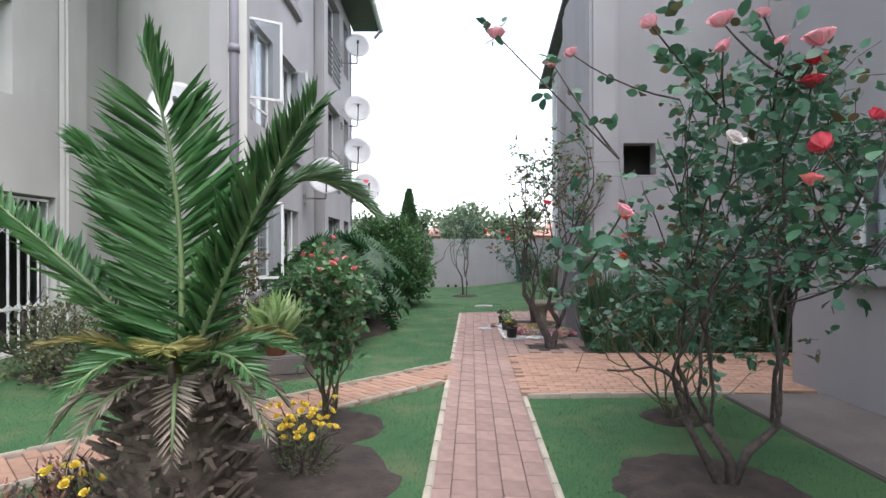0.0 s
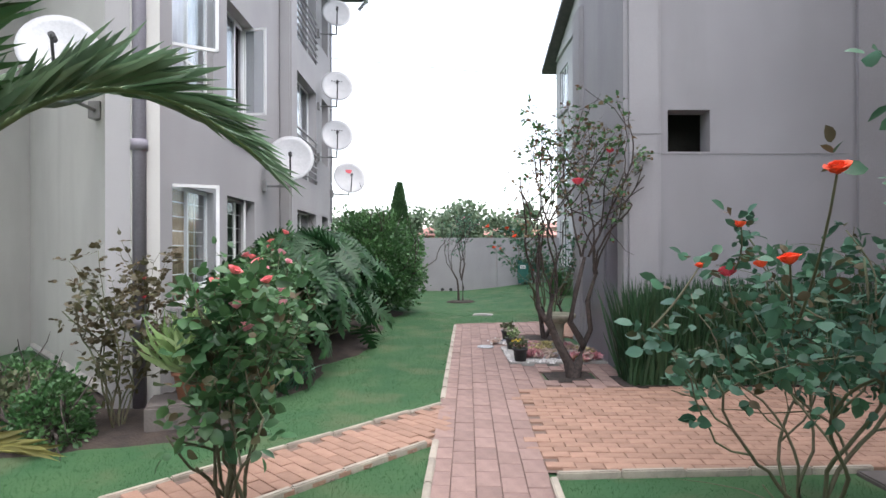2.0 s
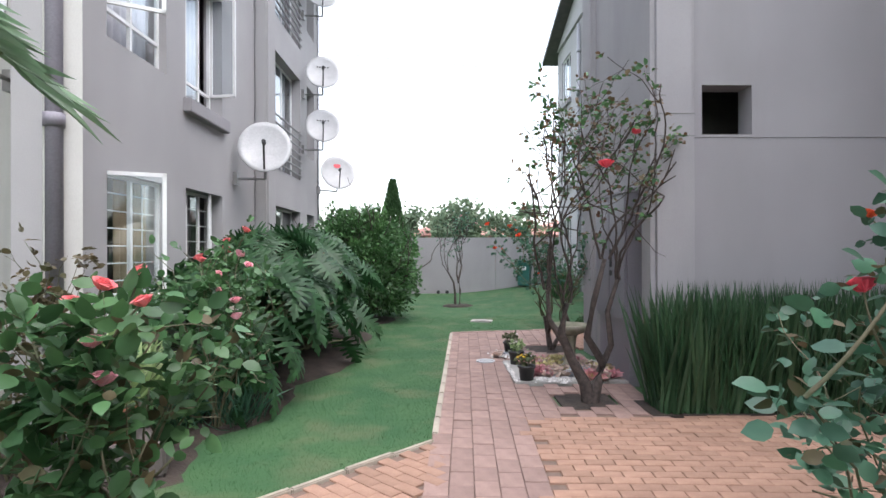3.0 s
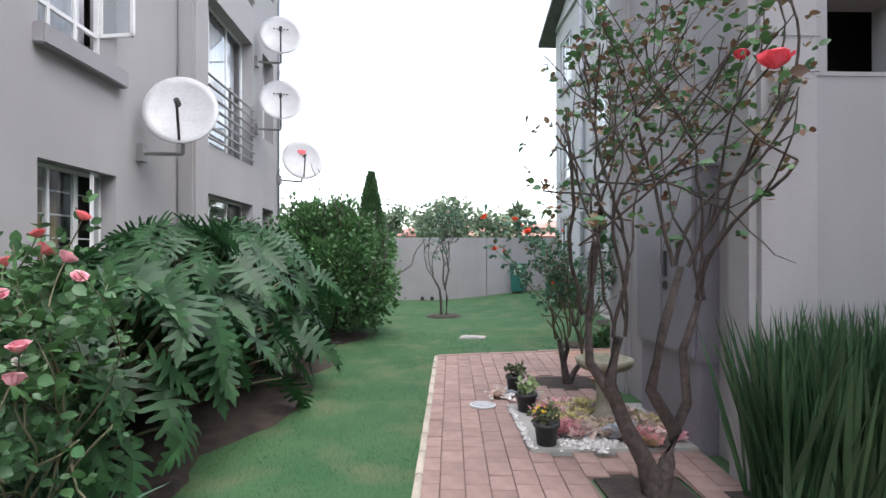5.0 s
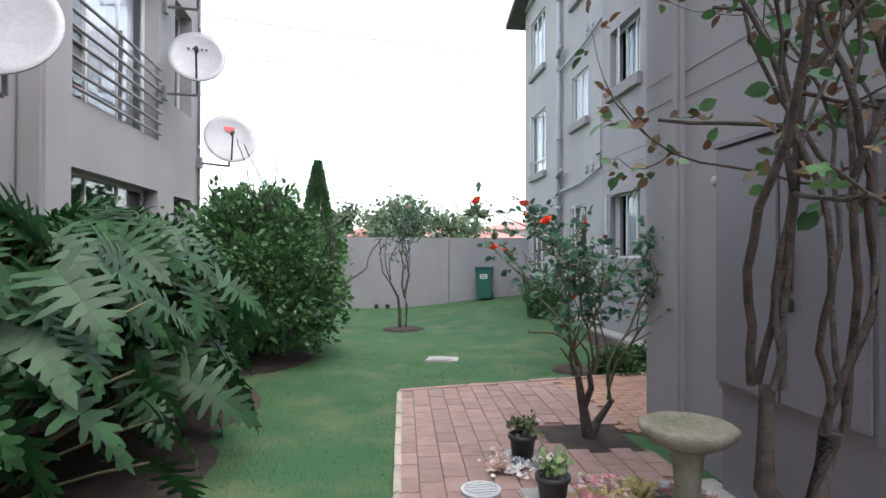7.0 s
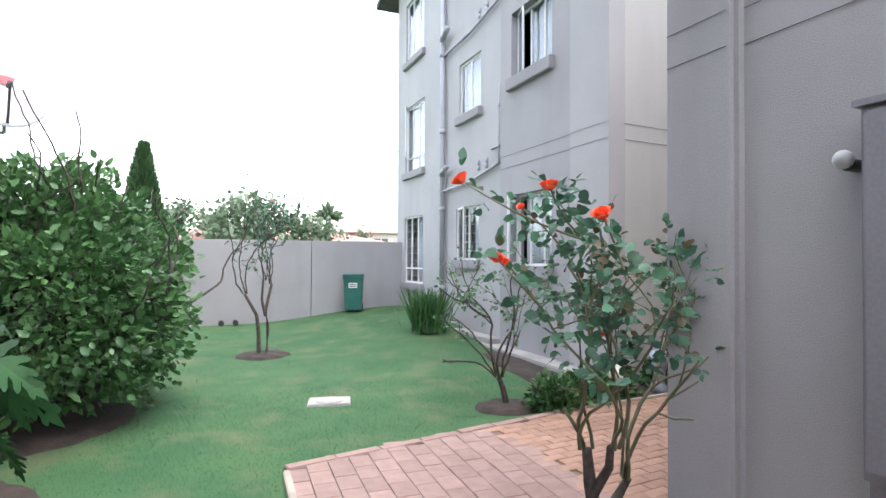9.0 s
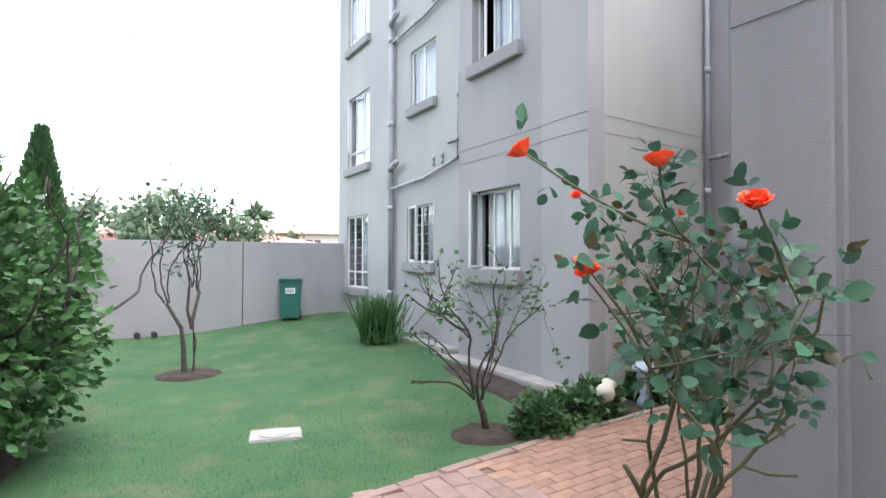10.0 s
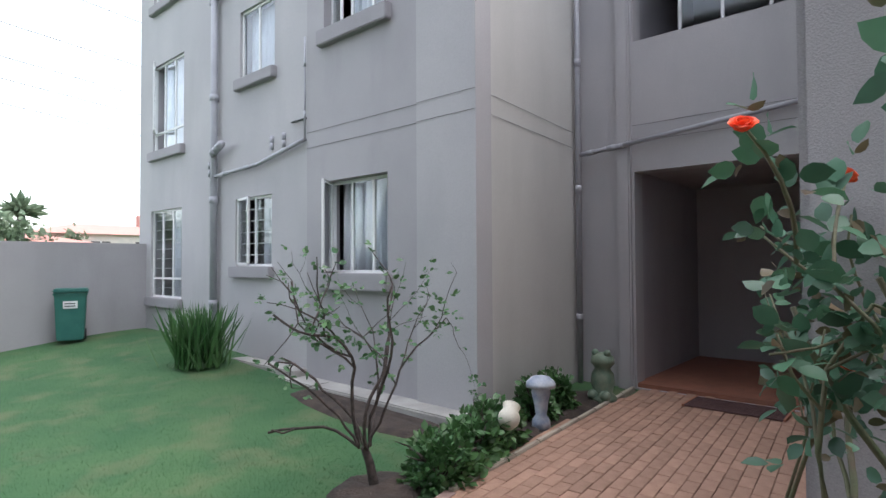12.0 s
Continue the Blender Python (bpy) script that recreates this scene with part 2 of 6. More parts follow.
wall("wall_left_front_inner", (FX - 2.2, 10.55), (FX - 0.25, 10.55), -0.1, 8.3, INSIDE, label="unseen patio end wall added to keep light out, coloured dark")
wall("wall_left_end", (LX - 0.25, 16.6), (-9.0, 16.6), -0.1, 8.3, STUCCO_LEFT)
wall("wall_left_back", (LX - 2.2, 9.6), (LX - 2.2, 16.3), -0.1, 8.3, INSIDE, label="room wall behind the windows, coloured dark as shade")
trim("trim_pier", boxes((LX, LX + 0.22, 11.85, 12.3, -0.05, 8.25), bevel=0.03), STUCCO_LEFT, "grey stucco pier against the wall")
trim("floor_slabs", boxes((LX - 2.2, LX - 0.25, 9.7, 16.35, 2.4, 2.85), (LX - 2.2, LX - 0.25, 9.7, 16.35, 5.2, 5.6), (LX - 2.2, LX - 0.25, 9.7, 16.35, 7.95, 8.2)), INSIDE, "concrete floor slab inside the block, coloured dark as shade")
bm = bmesh.new()
rod(bm, (LX - 0.1, 7.18, 0.06), (FX + 0.1, 10.5, 0.06), 0.05, 4)
trim("trim_plinth", bm, CONCRETE, "pale concrete plinth edge")

# left roof
bm = bmesh.new()
for zz in (0.0,):
    q = [(-1.95, 6.6, 8.3), (-1.95, 17.2, 8.3), (-6.5, 17.2, 9.9), (-6.5, 6.6, 9.9)]
    f = bm.faces.new([bm.verts.new(c) for c in q])
    r = bmesh.ops.extrude_face_region(bm, geom=[f])
    for g in r["geom"]:
        if isinstance(g, bmesh.types.BMVert):
            g.co.z += 0.12
bmesh.ops.recalc_face_normals(bm, faces=bm.faces)
tagged(link_bm("roof_left", bm, ROOF), "dark tiled roof with overhanging eaves", "roof", kind="structure")
trim("trim_soffit", boxes((-2.75, -1.97, 6.7, 17.15, 8.24, 8.29)), FASCIA, "dark boarded soffit")
bm = bmesh.new()
rod(bm, (-1.9, 6.6, 8.3), (-1.9, 17.25, 8.3), 0.07, 10)
rod(bm, (-1.9, 17.2, 8.28), (-2.1, 17.2, 8.05), 0.045, 8)
tagged(link_bm("gutter", bm, DISH, smooth=True), "pale half-round gutter along the eave", "gutter", kind="structure")

# right block, far wing
RH = [(20.75, 22.04, 0.92, 2.52), (17.92, 18.92, 1.49, 2.51), (20.7, 22.0, 3.62, 5.24), (17.86, 18.8, 4.3, 5.34), (20.75, 22.0, 6.38, 7.85), (17.86, 18.8, 7.0, 7.95)]
RB = [(15.48, 16.63, 1.41, 2.54), (15.48, 16.63, 4.42, 5.48), (15.48, 16.63, 7.1, 7.95)]


def west(name, x, y0, y1, z0, z1, mat, holes, label):
    """A wall that looks towards -x; holes by y."""
    return wall(name, (x, y1), (x, y0), z0, z1, mat, [(y1 - b, y1 - a, c, d) for a, b, c, d in holes], label=label)


# far, corner and return walls carry their brightness as lighter grey
west("wall_right_far", RX + 0.08, 16.98, 22.6, -0.1, 8.4, STUCCO_LIT_GREY, RH, "grey stucco wall with small windows, lightened as if lit")
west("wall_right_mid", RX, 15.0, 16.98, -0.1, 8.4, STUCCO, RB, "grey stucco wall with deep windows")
west("wall_right_corner", RX - 0.04, 14.22, 15.0, -0.1, 8.4, STUCCO_LIT_GREY, [], "grey stucco corner pilaster lightened in colour as if lit")
wall("wall_return", (RX + 0.21, 14.25), (6.9, 14.45), -0.1, 8.4, STUCCO_LIT_RETURN, label="grey stucco return wall, lightened to offset its shade")
wall("wall_right_end", (9, 22.6), (RX + 0.33, 22.6), -0.1, 8.4, STUCCO_LIT_GREY)
west("wall_right_rooms", RX + 2.2, 14.8, 22.4, -0.1, 8.2, INSIDE, [], "room wall behind the windows, coloured dark as shade")
trim("floor_slabs_right", boxes((RX + 0.33, RX + 2.2, 14.8, 22.35, 2.75, 3.2), (RX + 0.33, RX + 2.2, 14.8, 22.35, 5.6, 6.1), (RX + 0.33, RX + 2.2, 14.8, 22.35, 8.0, 8.3)), INSIDE, "concrete floor slab inside the block, coloured dark as shade")
trim("trim_plinth_right", boxes((RX - 0.3, RX + 0.08, 14.2, 22.6, -0.1, 0.1), (RX - 0.2, RX + 0.07, 17.0, 22.6, 0.0, 0.18), (RX - 0.1, RX + 0.06, 20.0, 22.6, 0.0, 0.3), bevel=0.015), CONCRETE, "pale concrete plinth along the wall")
# gable roof of the far wing
bm = bmesh.new()
for a, b in (((23.1, 8.15), (17.6, 9.95)), ((17.6, 9.95), (13.9, 8.86))):
    q = [(4.0, a[0], a[1]), (4.0, b[0], b[1]), (14, b[0], b[1]), (14, a[0], a[1])]
    f = bm.faces.new([bm.verts.new(c) for c in q])
    r = bmesh.ops.extrude_face_region(bm, geom=[f])
    for g in r["geom"]:
        if isinstance(g, bmesh.types.BMVert):
            g.co.z += 0.14
bmesh.ops.recalc_face_normals(bm, faces=bm.faces)
# unseen slab, added to stop light leaking in above the lobby
trim("roof_lobby", boxes((6.7, 14, 10.9, 13.9, 8.42, 8.6)), ROOF, "unseen flat roof slab added over the entrance against light")
tagged(link_bm("roof_right", bm, ROOF), "dark tiled gable roof", "roof", kind="structure")
bm = bmesh.new()
f = bm.faces.new([bm.verts.new(c) for c in ((RX, 22.6, 8.38), (RX, 17.6, 9.92), (RX, 14.25, 8.9), (RX, 14.25, 8.38))])
r = bmesh.ops.extrude_face_region(bm, geom=[f])
for g in r["geom"]:
    if isinstance(g, bmesh.types.BMVert):
        g.co.x += 0.2
bmesh.ops.recalc_face_normals(bm, faces=bm.faces)
tagged(link_bm("wall_gable", bm, STUCCO_LIT_GREY), "grey stucco gable", "wall", kind="structure")

# entrance of the far wing
# entry wall takes the lightened grey to offset its shade
west("wall_entry", 6.83, 11.2, 14.5, -0.1, 8.4, STUCCO_LIT_GREY, [(11.8, 13.69, 0.0, 2.63), (11.4, 13.69, 4.24, 5.6)], "grey stucco wall with entrance opening")
trim("trim_entry_pilaster", boxes((6.76, 6.85, 13.72, 13.9, -0.05, 8.3), bevel=0.02), STUCCO_LIT_GREY, "stucco pilaster beside the entrance")
west("wall_lobby_back", 9.4, 11.0, 14.5, -0.1, 8.4, STUCCO, [], "shaded lobby back wall")
wall("wall_lobby_side", (7.08, 13.72), (9.4, 13.72), -0.1, 8.4, STUCCO, label="shaded lobby wall")
wall("wall_lobby_near", (9.4, 11.75), (7.08, 11.75), -0.1, 8.4, STUCCO, label="shaded lobby wall")
trim("ceiling_lobby", boxes((7.08, 9.4, 11.75, 13.72, 2.66, 2.9), (7.08, 9.4, 11.75, 13.72, 5.7, 5.9)), STUCCO, "lobby ceiling slab")
trim("floor_lobby", boxes((6.86, 9.4, 11.75, 13.72, -0.08, 0.05)), BRICK_RED, "dark red lobby floor")

# right block, near wing with the meter cabinet
AX = 2.4
west("wall_near_wing_side", AX, 8.5, 10.9, -0.1, 6.2, STUCCO, [], "grey stucco side wall")
west("wall_near_wing_side_far", AX + 0.05, 10.9, 11.3, 5.4, 6.2, STUCCO, [], "grey stucco side wall")
# front face turned from the light: its shade is in the darker grey
wall("wall_near_wing_front", (AX + 0.25, 8.5), (5.0, 8.5), -0.1, 6.2, STUCCO_SHADE_SILL, [(2.77 - AX - 0.25, 3.27 - AX - 0.25, 2.63, 3.12)], label="grey stucco wall with a small square opening, darkened as shade")
wall("wall_near_wing_back", (6.9, 11.3), (AX + 0.28, 11.3), -0.1, 6.2, STUCCO, label="grey stucco wall")
bm = boxes((2.33, AX + 0.28, 10.85, 11.33, -0.1, 5.4), bevel=0.03)
trim("trim_pier_far", bm, STUCCO, "grey stucco corner pier")
trim("trim_pier_near", boxes((2.24, 2.68, 8.42, 8.75, -0.1, 6.19), bevel=0.05), STUCCO, "rounded grey stucco corner pier")
wall("wall_near_wing_front_east", (5.0, 8.46), (7.5, 8.46), -0.1, 6.2, STUCCO_SHADE_SILL, label="grey stucco wall darkened in colour for shade")
# added dark box that blocks light so the square opening reads dark
wall("wall_near_wing_room", (2.66, 9.6), (5.2, 9.6), -0.1, 6.1, INSIDE, label="room wall darkened in colour as shade")
west("wall_near_wing_room_side", 4.9, 8.75, 9.6, -0.1, 6.1, INSIDE, [], "room wall darkened in colour as shade")
trim("floor_hole_backing", boxes((2.66, 4.9, 8.75, 9.6, 2.2, 2.4), (2.66, 4.9, 8.75, 9.6, 3.6, 3.8)), INSIDE, "room slab darkened in colour as shade")
# unseen roof; wing height kept low so light reaches the entry court
trim("ceiling_near_wing", boxes((2.6, 7, 8.7, 11.3, 6.21, 6.4)), ROOF, "unseen flat roof slab, set low for light")
# right near walls use the same shade-darkened grey
west("wall_right_near", 3.9, -6.0, 6.2, -0.1, 8.5, STUCCO_SHADE_SILL, [(4.0, 5.3, 1.33, 2.35)], "grey stucco wall with a window, darkened as shade")
wall("wall_right_near_end", (7, 6.2), (4.15, 6.2), -0.1, 8.5, STUCCO_SHADE_SILL, label="grey stucco end wall darkened as shade")
west("wall_right_near_rooms", 6.0, -6, 6.0, -0.1, 8.5, INSIDE, [], "room wall darkened in colour as shade")
west("wall_passage_end", 7.5, 6.2, 8.5, -0.1, 8.5, STUCCO_SHADE_SILL, [], "grey stucco wall closing the passage")

# boundary wall at the back
wall("wall_boundary", (-12, 22.4), (2.19, 22.3), -0.1, 1.92, STUCCO, label="grey plastered boundary wall", thick=0.2)
wall("wall_boundary_east", (2.21, 22.3), (RX + 0.08, 22.25), -0.1, 1.92, STUCCO, label="grey plastered boundary wall", thick=0.2)
# ---- plant materials ----
def leaf_mat(name, a, b, rough=0.45, spread=0.35, transl=0.25):
    return material(name, a, b, rough, 2.5, 30, 0.0, spread=spread, transl=transl)


ROSE_LEAF = leaf_mat("rose_leaf", (0.045, 0.12, 0.05), (0.08, 0.17, 0.06))
ROSE_BLUE = leaf_mat("rose_leaf_bluish", (0.05, 0.125, 0.085), (0.06, 0.15, 0.08))
ROSE_OLD = leaf_mat("rose_leaf_olive", (0.075, 0.085, 0.04), (0.12, 0.08, 0.045))
ROSE_RUST = leaf_mat("rose_leaf_russet", (0.14, 0.065, 0.045), (0.15, 0.11, 0.055))
SHRUB_LEAF = leaf_mat("glossy_shrub_leaf", (0.045, 0.12, 0.042), (0.085, 0.18, 0.062), 0.4)
# leaf green lowered so its colour carries the shade between leaves
PHILO = leaf_mat("philodendron_leaf", (0.016, 0.06, 0.021), (0.031, 0.092, 0.029), 0.52)
PALM_LEAF = leaf_mat("palm_leaflet", (0.05, 0.15, 0.045), (0.1, 0.21, 0.08), 0.4)
REED = leaf_mat("dark_reed_blade", (0.03, 0.075, 0.035), (0.05, 0.11, 0.05), 0.45)
PALE_BLADE = leaf_mat("striped_pale_blade", (0.2, 0.32, 0.11), (0.34, 0.42, 0.22), 0.5)
YELLOWISH = leaf_mat("yellowing_frond", (0.28, 0.27, 0.08), (0.2, 0.17, 0.07), 0.6)
CYPRESS = leaf_mat("cypress_spray", (0.04, 0.095, 0.033), (0.065, 0.135, 0.048), 0.7)
FAR_LEAF = leaf_mat("far_tree_leaf", (0.1, 0.15, 0.09), (0.15, 0.19, 0.12), 0.8)
DRYLEAF = leaf_mat("dull_shrub_leaf", (0.09, 0.12, 0.055), (0.14, 0.14, 0.08), 0.7)
RUSSET = leaf_mat("russet_leaf", (0.22, 0.09, 0.06), (0.3, 0.16, 0.1), 0.6)
BARK = material("rose_bark", (0.038, 0.03, 0.027), (0.085, 0.064, 0.057), 0.9, 25, 120, 0.8)
CANE = material("green_brown_cane", (0.13, 0.1, 0.065), (0.1, 0.12, 0.06), 0.7, 12, 80, 0.3)
PALMBARK = material("palm_boot_fibre", (0.065, 0.046, 0.037), (0.15, 0.115, 0.092), 0.95, 9, 60, 1.0)
PINK = leaf_mat("pink_petal", (0.85, 0.34, 0.43), (0.88, 0.52, 0.57), 0.5, 0.12, 0.3)
RED = leaf_mat("red_petal", (0.75, 0.05, 0.09), (0.85, 0.12, 0.17), 0.5, 0.15, 0.25)
CORAL = leaf_mat("coral_petal", (0.85, 0.2, 0.22), (0.9, 0.32, 0.33), 0.5, 0.12, 0.25)
ORANGE = leaf_mat("orange_red_petal", (0.9, 0.085, 0.035), (0.95, 0.16, 0.06), 0.5, 0.1, 0.25)
YELLOW = leaf_mat("yellow_petal", (0.85, 0.62, 0.05), (0.9, 0.72, 0.15), 0.5, 0.1, 0.2)
WHITEPETAL = leaf_mat("white_petal", (0.8, 0.76, 0.72), (0.75, 0.65, 0.65), 0.5, 0.1, 0.2)
TERRA = material("terracotta", (0.36, 0.15, 0.09), (0.28, 0.12, 0.075), 0.8, 8, 60, 0.2)

# leaf outlines: points along one leaf of unit length (across, along, lift) and their faces
OVAL = ([(0, 0, 0), (0.26, 0.28, 0.07), (0.3, 0.6, 0.05), (0, 1, -0.08), (-0.3, 0.6, 0.05), (-0.26, 0.28, 0.07)], [(0, 1, 2, 3), (0, 3, 4, 5)])
ROSY = ([(0, 0, 0), (0.24, 0.16, 0.05), (0.35, 0.42, 0.07), (0.28, 0.72, 0.04), (0, 1, -0.08), (-0.28, 0.72, 0.04), (-0.35, 0.42, 0.07), (-0.24, 0.16, 0.05), (0, 0.42, 0.0), (0, 0.74, -0.01)], [(0, 1, 2, 8), (8, 2, 3, 9), (9, 3, 4), (0, 8, 6, 7), (8, 9, 5, 6), (9, 4, 5)])
LANCE = ([(0, 0, 0), (0.11, 0.3, 0.02), (0.1, 0.65, 0.0), (0, 1, -0.1), (-0.1, 0.65, 0.0), (-0.11, 0.3, 0.02)], [(0, 1, 2, 3), (0, 3, 4, 5)])
STRAP = ([(0.03, 0, 0), (0.03, 0.35, 0.1), (0.022, 0.7, 0.08), (0, 1, -0.06), (-0.022, 0.7, 0.08), (-0.03, 0.35, 0.1), (-0.03, 0, 0)], [(0, 1, 5, 6), (1, 2, 4, 5), (2, 3, 4)])
STIFF = ([(0.02, 0, 0), (0.022, 0.4, 0.012), (0.014, 0.75, 0.03), (0, 1, 0.06), (-0.014, 0.75, 0.03), (-0.022, 0.4, 0.012), (-0.02, 0, 0)], [(0, 1, 5, 6), (1, 2, 4, 5), (2, 3, 4)])
PETAL = ([(0.1, 0, 0), (0.42, 0.45, -0.06), (0.36, 0.85, 0.0), (0.0, 1.0, 0.1), (-0.36, 0.85, 0.0), (-0.42, 0.45, -0.06), (-0.1, 0, 0)], [(0, 1, 5, 6), (1, 2, 4, 5), (2, 3, 4)])


def unit(a):
    return a / np.maximum(np.linalg.norm(a, axis=1, keepdims=True), 1e-9)


def leaf_arrays(points, ways, sizes, shape, rng, flat=0.5):
    """Leaf outlines placed at points along ways; flat: how much their faces turn up to the sky."""
    pts, ways = np.asarray(points, float), unit(np.asarray(ways, float))
    n = len(pts)
    up = unit(rng.normal(size=(n, 3)) * (1 - flat) + np.array([0, 0, 1.0]) * flat + 1e-4)
    side = unit(np.cross(ways, up) + 1e-6)
    nor = np.cross(side, ways)
    s = np.asarray(sizes, float).reshape(-1, 1, 1)
    sh = np.array(shape[0])
    v = pts[:, None, :] + s * (sh[None, :, 0:1] * side[:, None, :] + sh[None, :, 1:2] * ways[:, None, :] + sh[None, :, 2:3] * nor[:, None, :])
    k = len(sh)
    faces = [tuple(i * k + c for c in f) for i in range(n) for f in shape[1]]
    return v.reshape(-1, 3), faces


def leaves(name, points, ways, sizes, shape, mat, parent, rng, flat=0.5, label=""):
    if len(points) == 0:
        return None
    v, f = leaf_arrays(points, ways, sizes, shape, rng, flat)
    ob = raw(name, v.tolist(), f, mat, parent, True)
    if label:
        tagged(ob, label)
    return ob


def tubes(name, lines, mat, parent, sides=6):
    """Tapered limbs: each line is a list of (point, radius)."""
    verts, faces = [], []
    for line in lines:
        base = len(verts)
        for i, (p, r) in enumerate(line):
            q = Vector(line[min(i + 1, len(line) - 1)][0]) - Vector(line[max(i - 1, 0)][0])
            rot = q.to_track_quat("Z", "Y") if q.length > 1e-6 else Vector((0, 0, 1)).to_track_quat("Z", "Y")
            for k in range(sides):
                a = 2 * math.pi * k / sides
                verts.append(tuple(Vector(p) + rot @ Vector((math.cos(a) * r, math.sin(a) * r, 0))))
        for i in range(len(line) - 1):
            for k in range(sides):
                a, b = base + i * sides + k, base + i * sides + (k + 1) % sides
                faces.append((a, b, b + sides, a + sides))
        faces.append(tuple(base + (len(line) - 1) * sides + k for k in range(sides)))
    return raw(name, verts, faces, mat, parent, smooth=True)


def grow(rng, start, way, length, radius, levels, lines, twist=0.25, fork=0.5, lift=0.12, step=0.09, reach=9.0, top=99.0, prune=()):
    """One cane that wavers upwards and forks; appends its lines."""
    p, d = np.array(start, float), np.array(way, float)
    d /= np.linalg.norm(d)
    n = max(3, int(length / step))
    line = [(tuple(p), radius)]
    for i in range(n):
        d = d + rng.normal(size=3) * twist + np.array([0, 0, lift])
        d /= np.linalg.norm(d)
        p = p + d * length / n
        if math.hypot(p[0], p[1]) > reach or p[2] > top or any(a * p[0] + b * p[1] < c for a, b, c in prune):
            break
        r = radius * (1 - 0.55 * (i + 1) / n)
        line.append((tuple(p), r))
        if levels > 0 and i > n * 0.25 and rng.random() < fork:
            side = d + rng.normal(size=3) * 0.65
            grow(rng, p, side, length * rng.uniform(0.4, 0.7), r * 0.75, levels - 1, lines, twist, fork, lift, step, reach, top, prune)
    if len(line) > 1:
        lines.append(line)


def flower_mesh(name, mat, petals=24):
    """A double bloom: cupped petals in rings, upright in the heart and rolled back outside."""
    r = np.random.default_rng(5)
    v, f = [], []
    for i in range(petals):
        g = i / (petals - 1)
        a = i * 2.4 + r.normal() * 0.1
        lean = 0.06 + 0.56 * g + r.normal() * 0.06
        size = 0.72 + 0.1 * g
        out, side = Vector((math.cos(a), math.sin(a), 0)), Vector((-math.sin(a), math.cos(a), 0))
        b = len(v)
        for row, (h, w) in enumerate(((0.0, 0.12), (0.35, 0.36), (0.7, 0.46), (0.95, 0.36), (1.04, 0.12))):
            far = size * math.sin(lean + 0.1) * h ** 0.5 + (0.14 * g if row > 2 else 0)
            for c in (-1, 0, 1):
                x = out * (far - abs(c) * 0.2 * w * (1.2 - g)) + side * c * w * size * 0.95
                x.z = -0.3 + size * h * (0.95 - 0.3 * g) - (0.1 * g if row > 3 else 0) + r.normal() * 0.015
                v.append(tuple(x))
        for row in range(4):
            for c in range(2):
                p = b + row * 3 + c
                f.append((p, p + 1, p + 4, p + 3))
    me = bpy.data.meshes.new(name)
    me.from_pydata(v, [], f)
    me.materials.append(mat)
    me.shade_smooth()
    return me


FLOWERS = {"pink": flower_mesh("pink_rose", PINK), "red": flower_mesh("red_rose", RED), "coral": flower_mesh("coral_rose", CORAL), "orange": flower_mesh("orange_rose", ORANGE),
           "yellow": flower_mesh("yellow_bloom", YELLOW, 12), "white": flower_mesh("white_bloom", WHITEPETAL, 12)}
LABELS = {"pink": "pale pink rose bloom", "red": "deep red rose bloom", "coral": "coral pink rose bloom", "orange": "bright orange-red rose bloom", "yellow": "yellow bloom", "white": "off-white bloom"}


def bloom(parent, at, size, colour, rng):
    ob = new("flower", FLOWERS[colour])
    ob.parent = parent
    ob.matrix_basis = Matrix.Translation(Vector(at)) @ Euler((rng.normal() * 0.4, rng.normal() * 0.4, rng.uniform(0, 6))).to_matrix().to_4x4() @ Matrix.Diagonal((size * 1.15, size * 1.15, size * 1.15, 1))
    return tagged(ob, LABELS[colour])


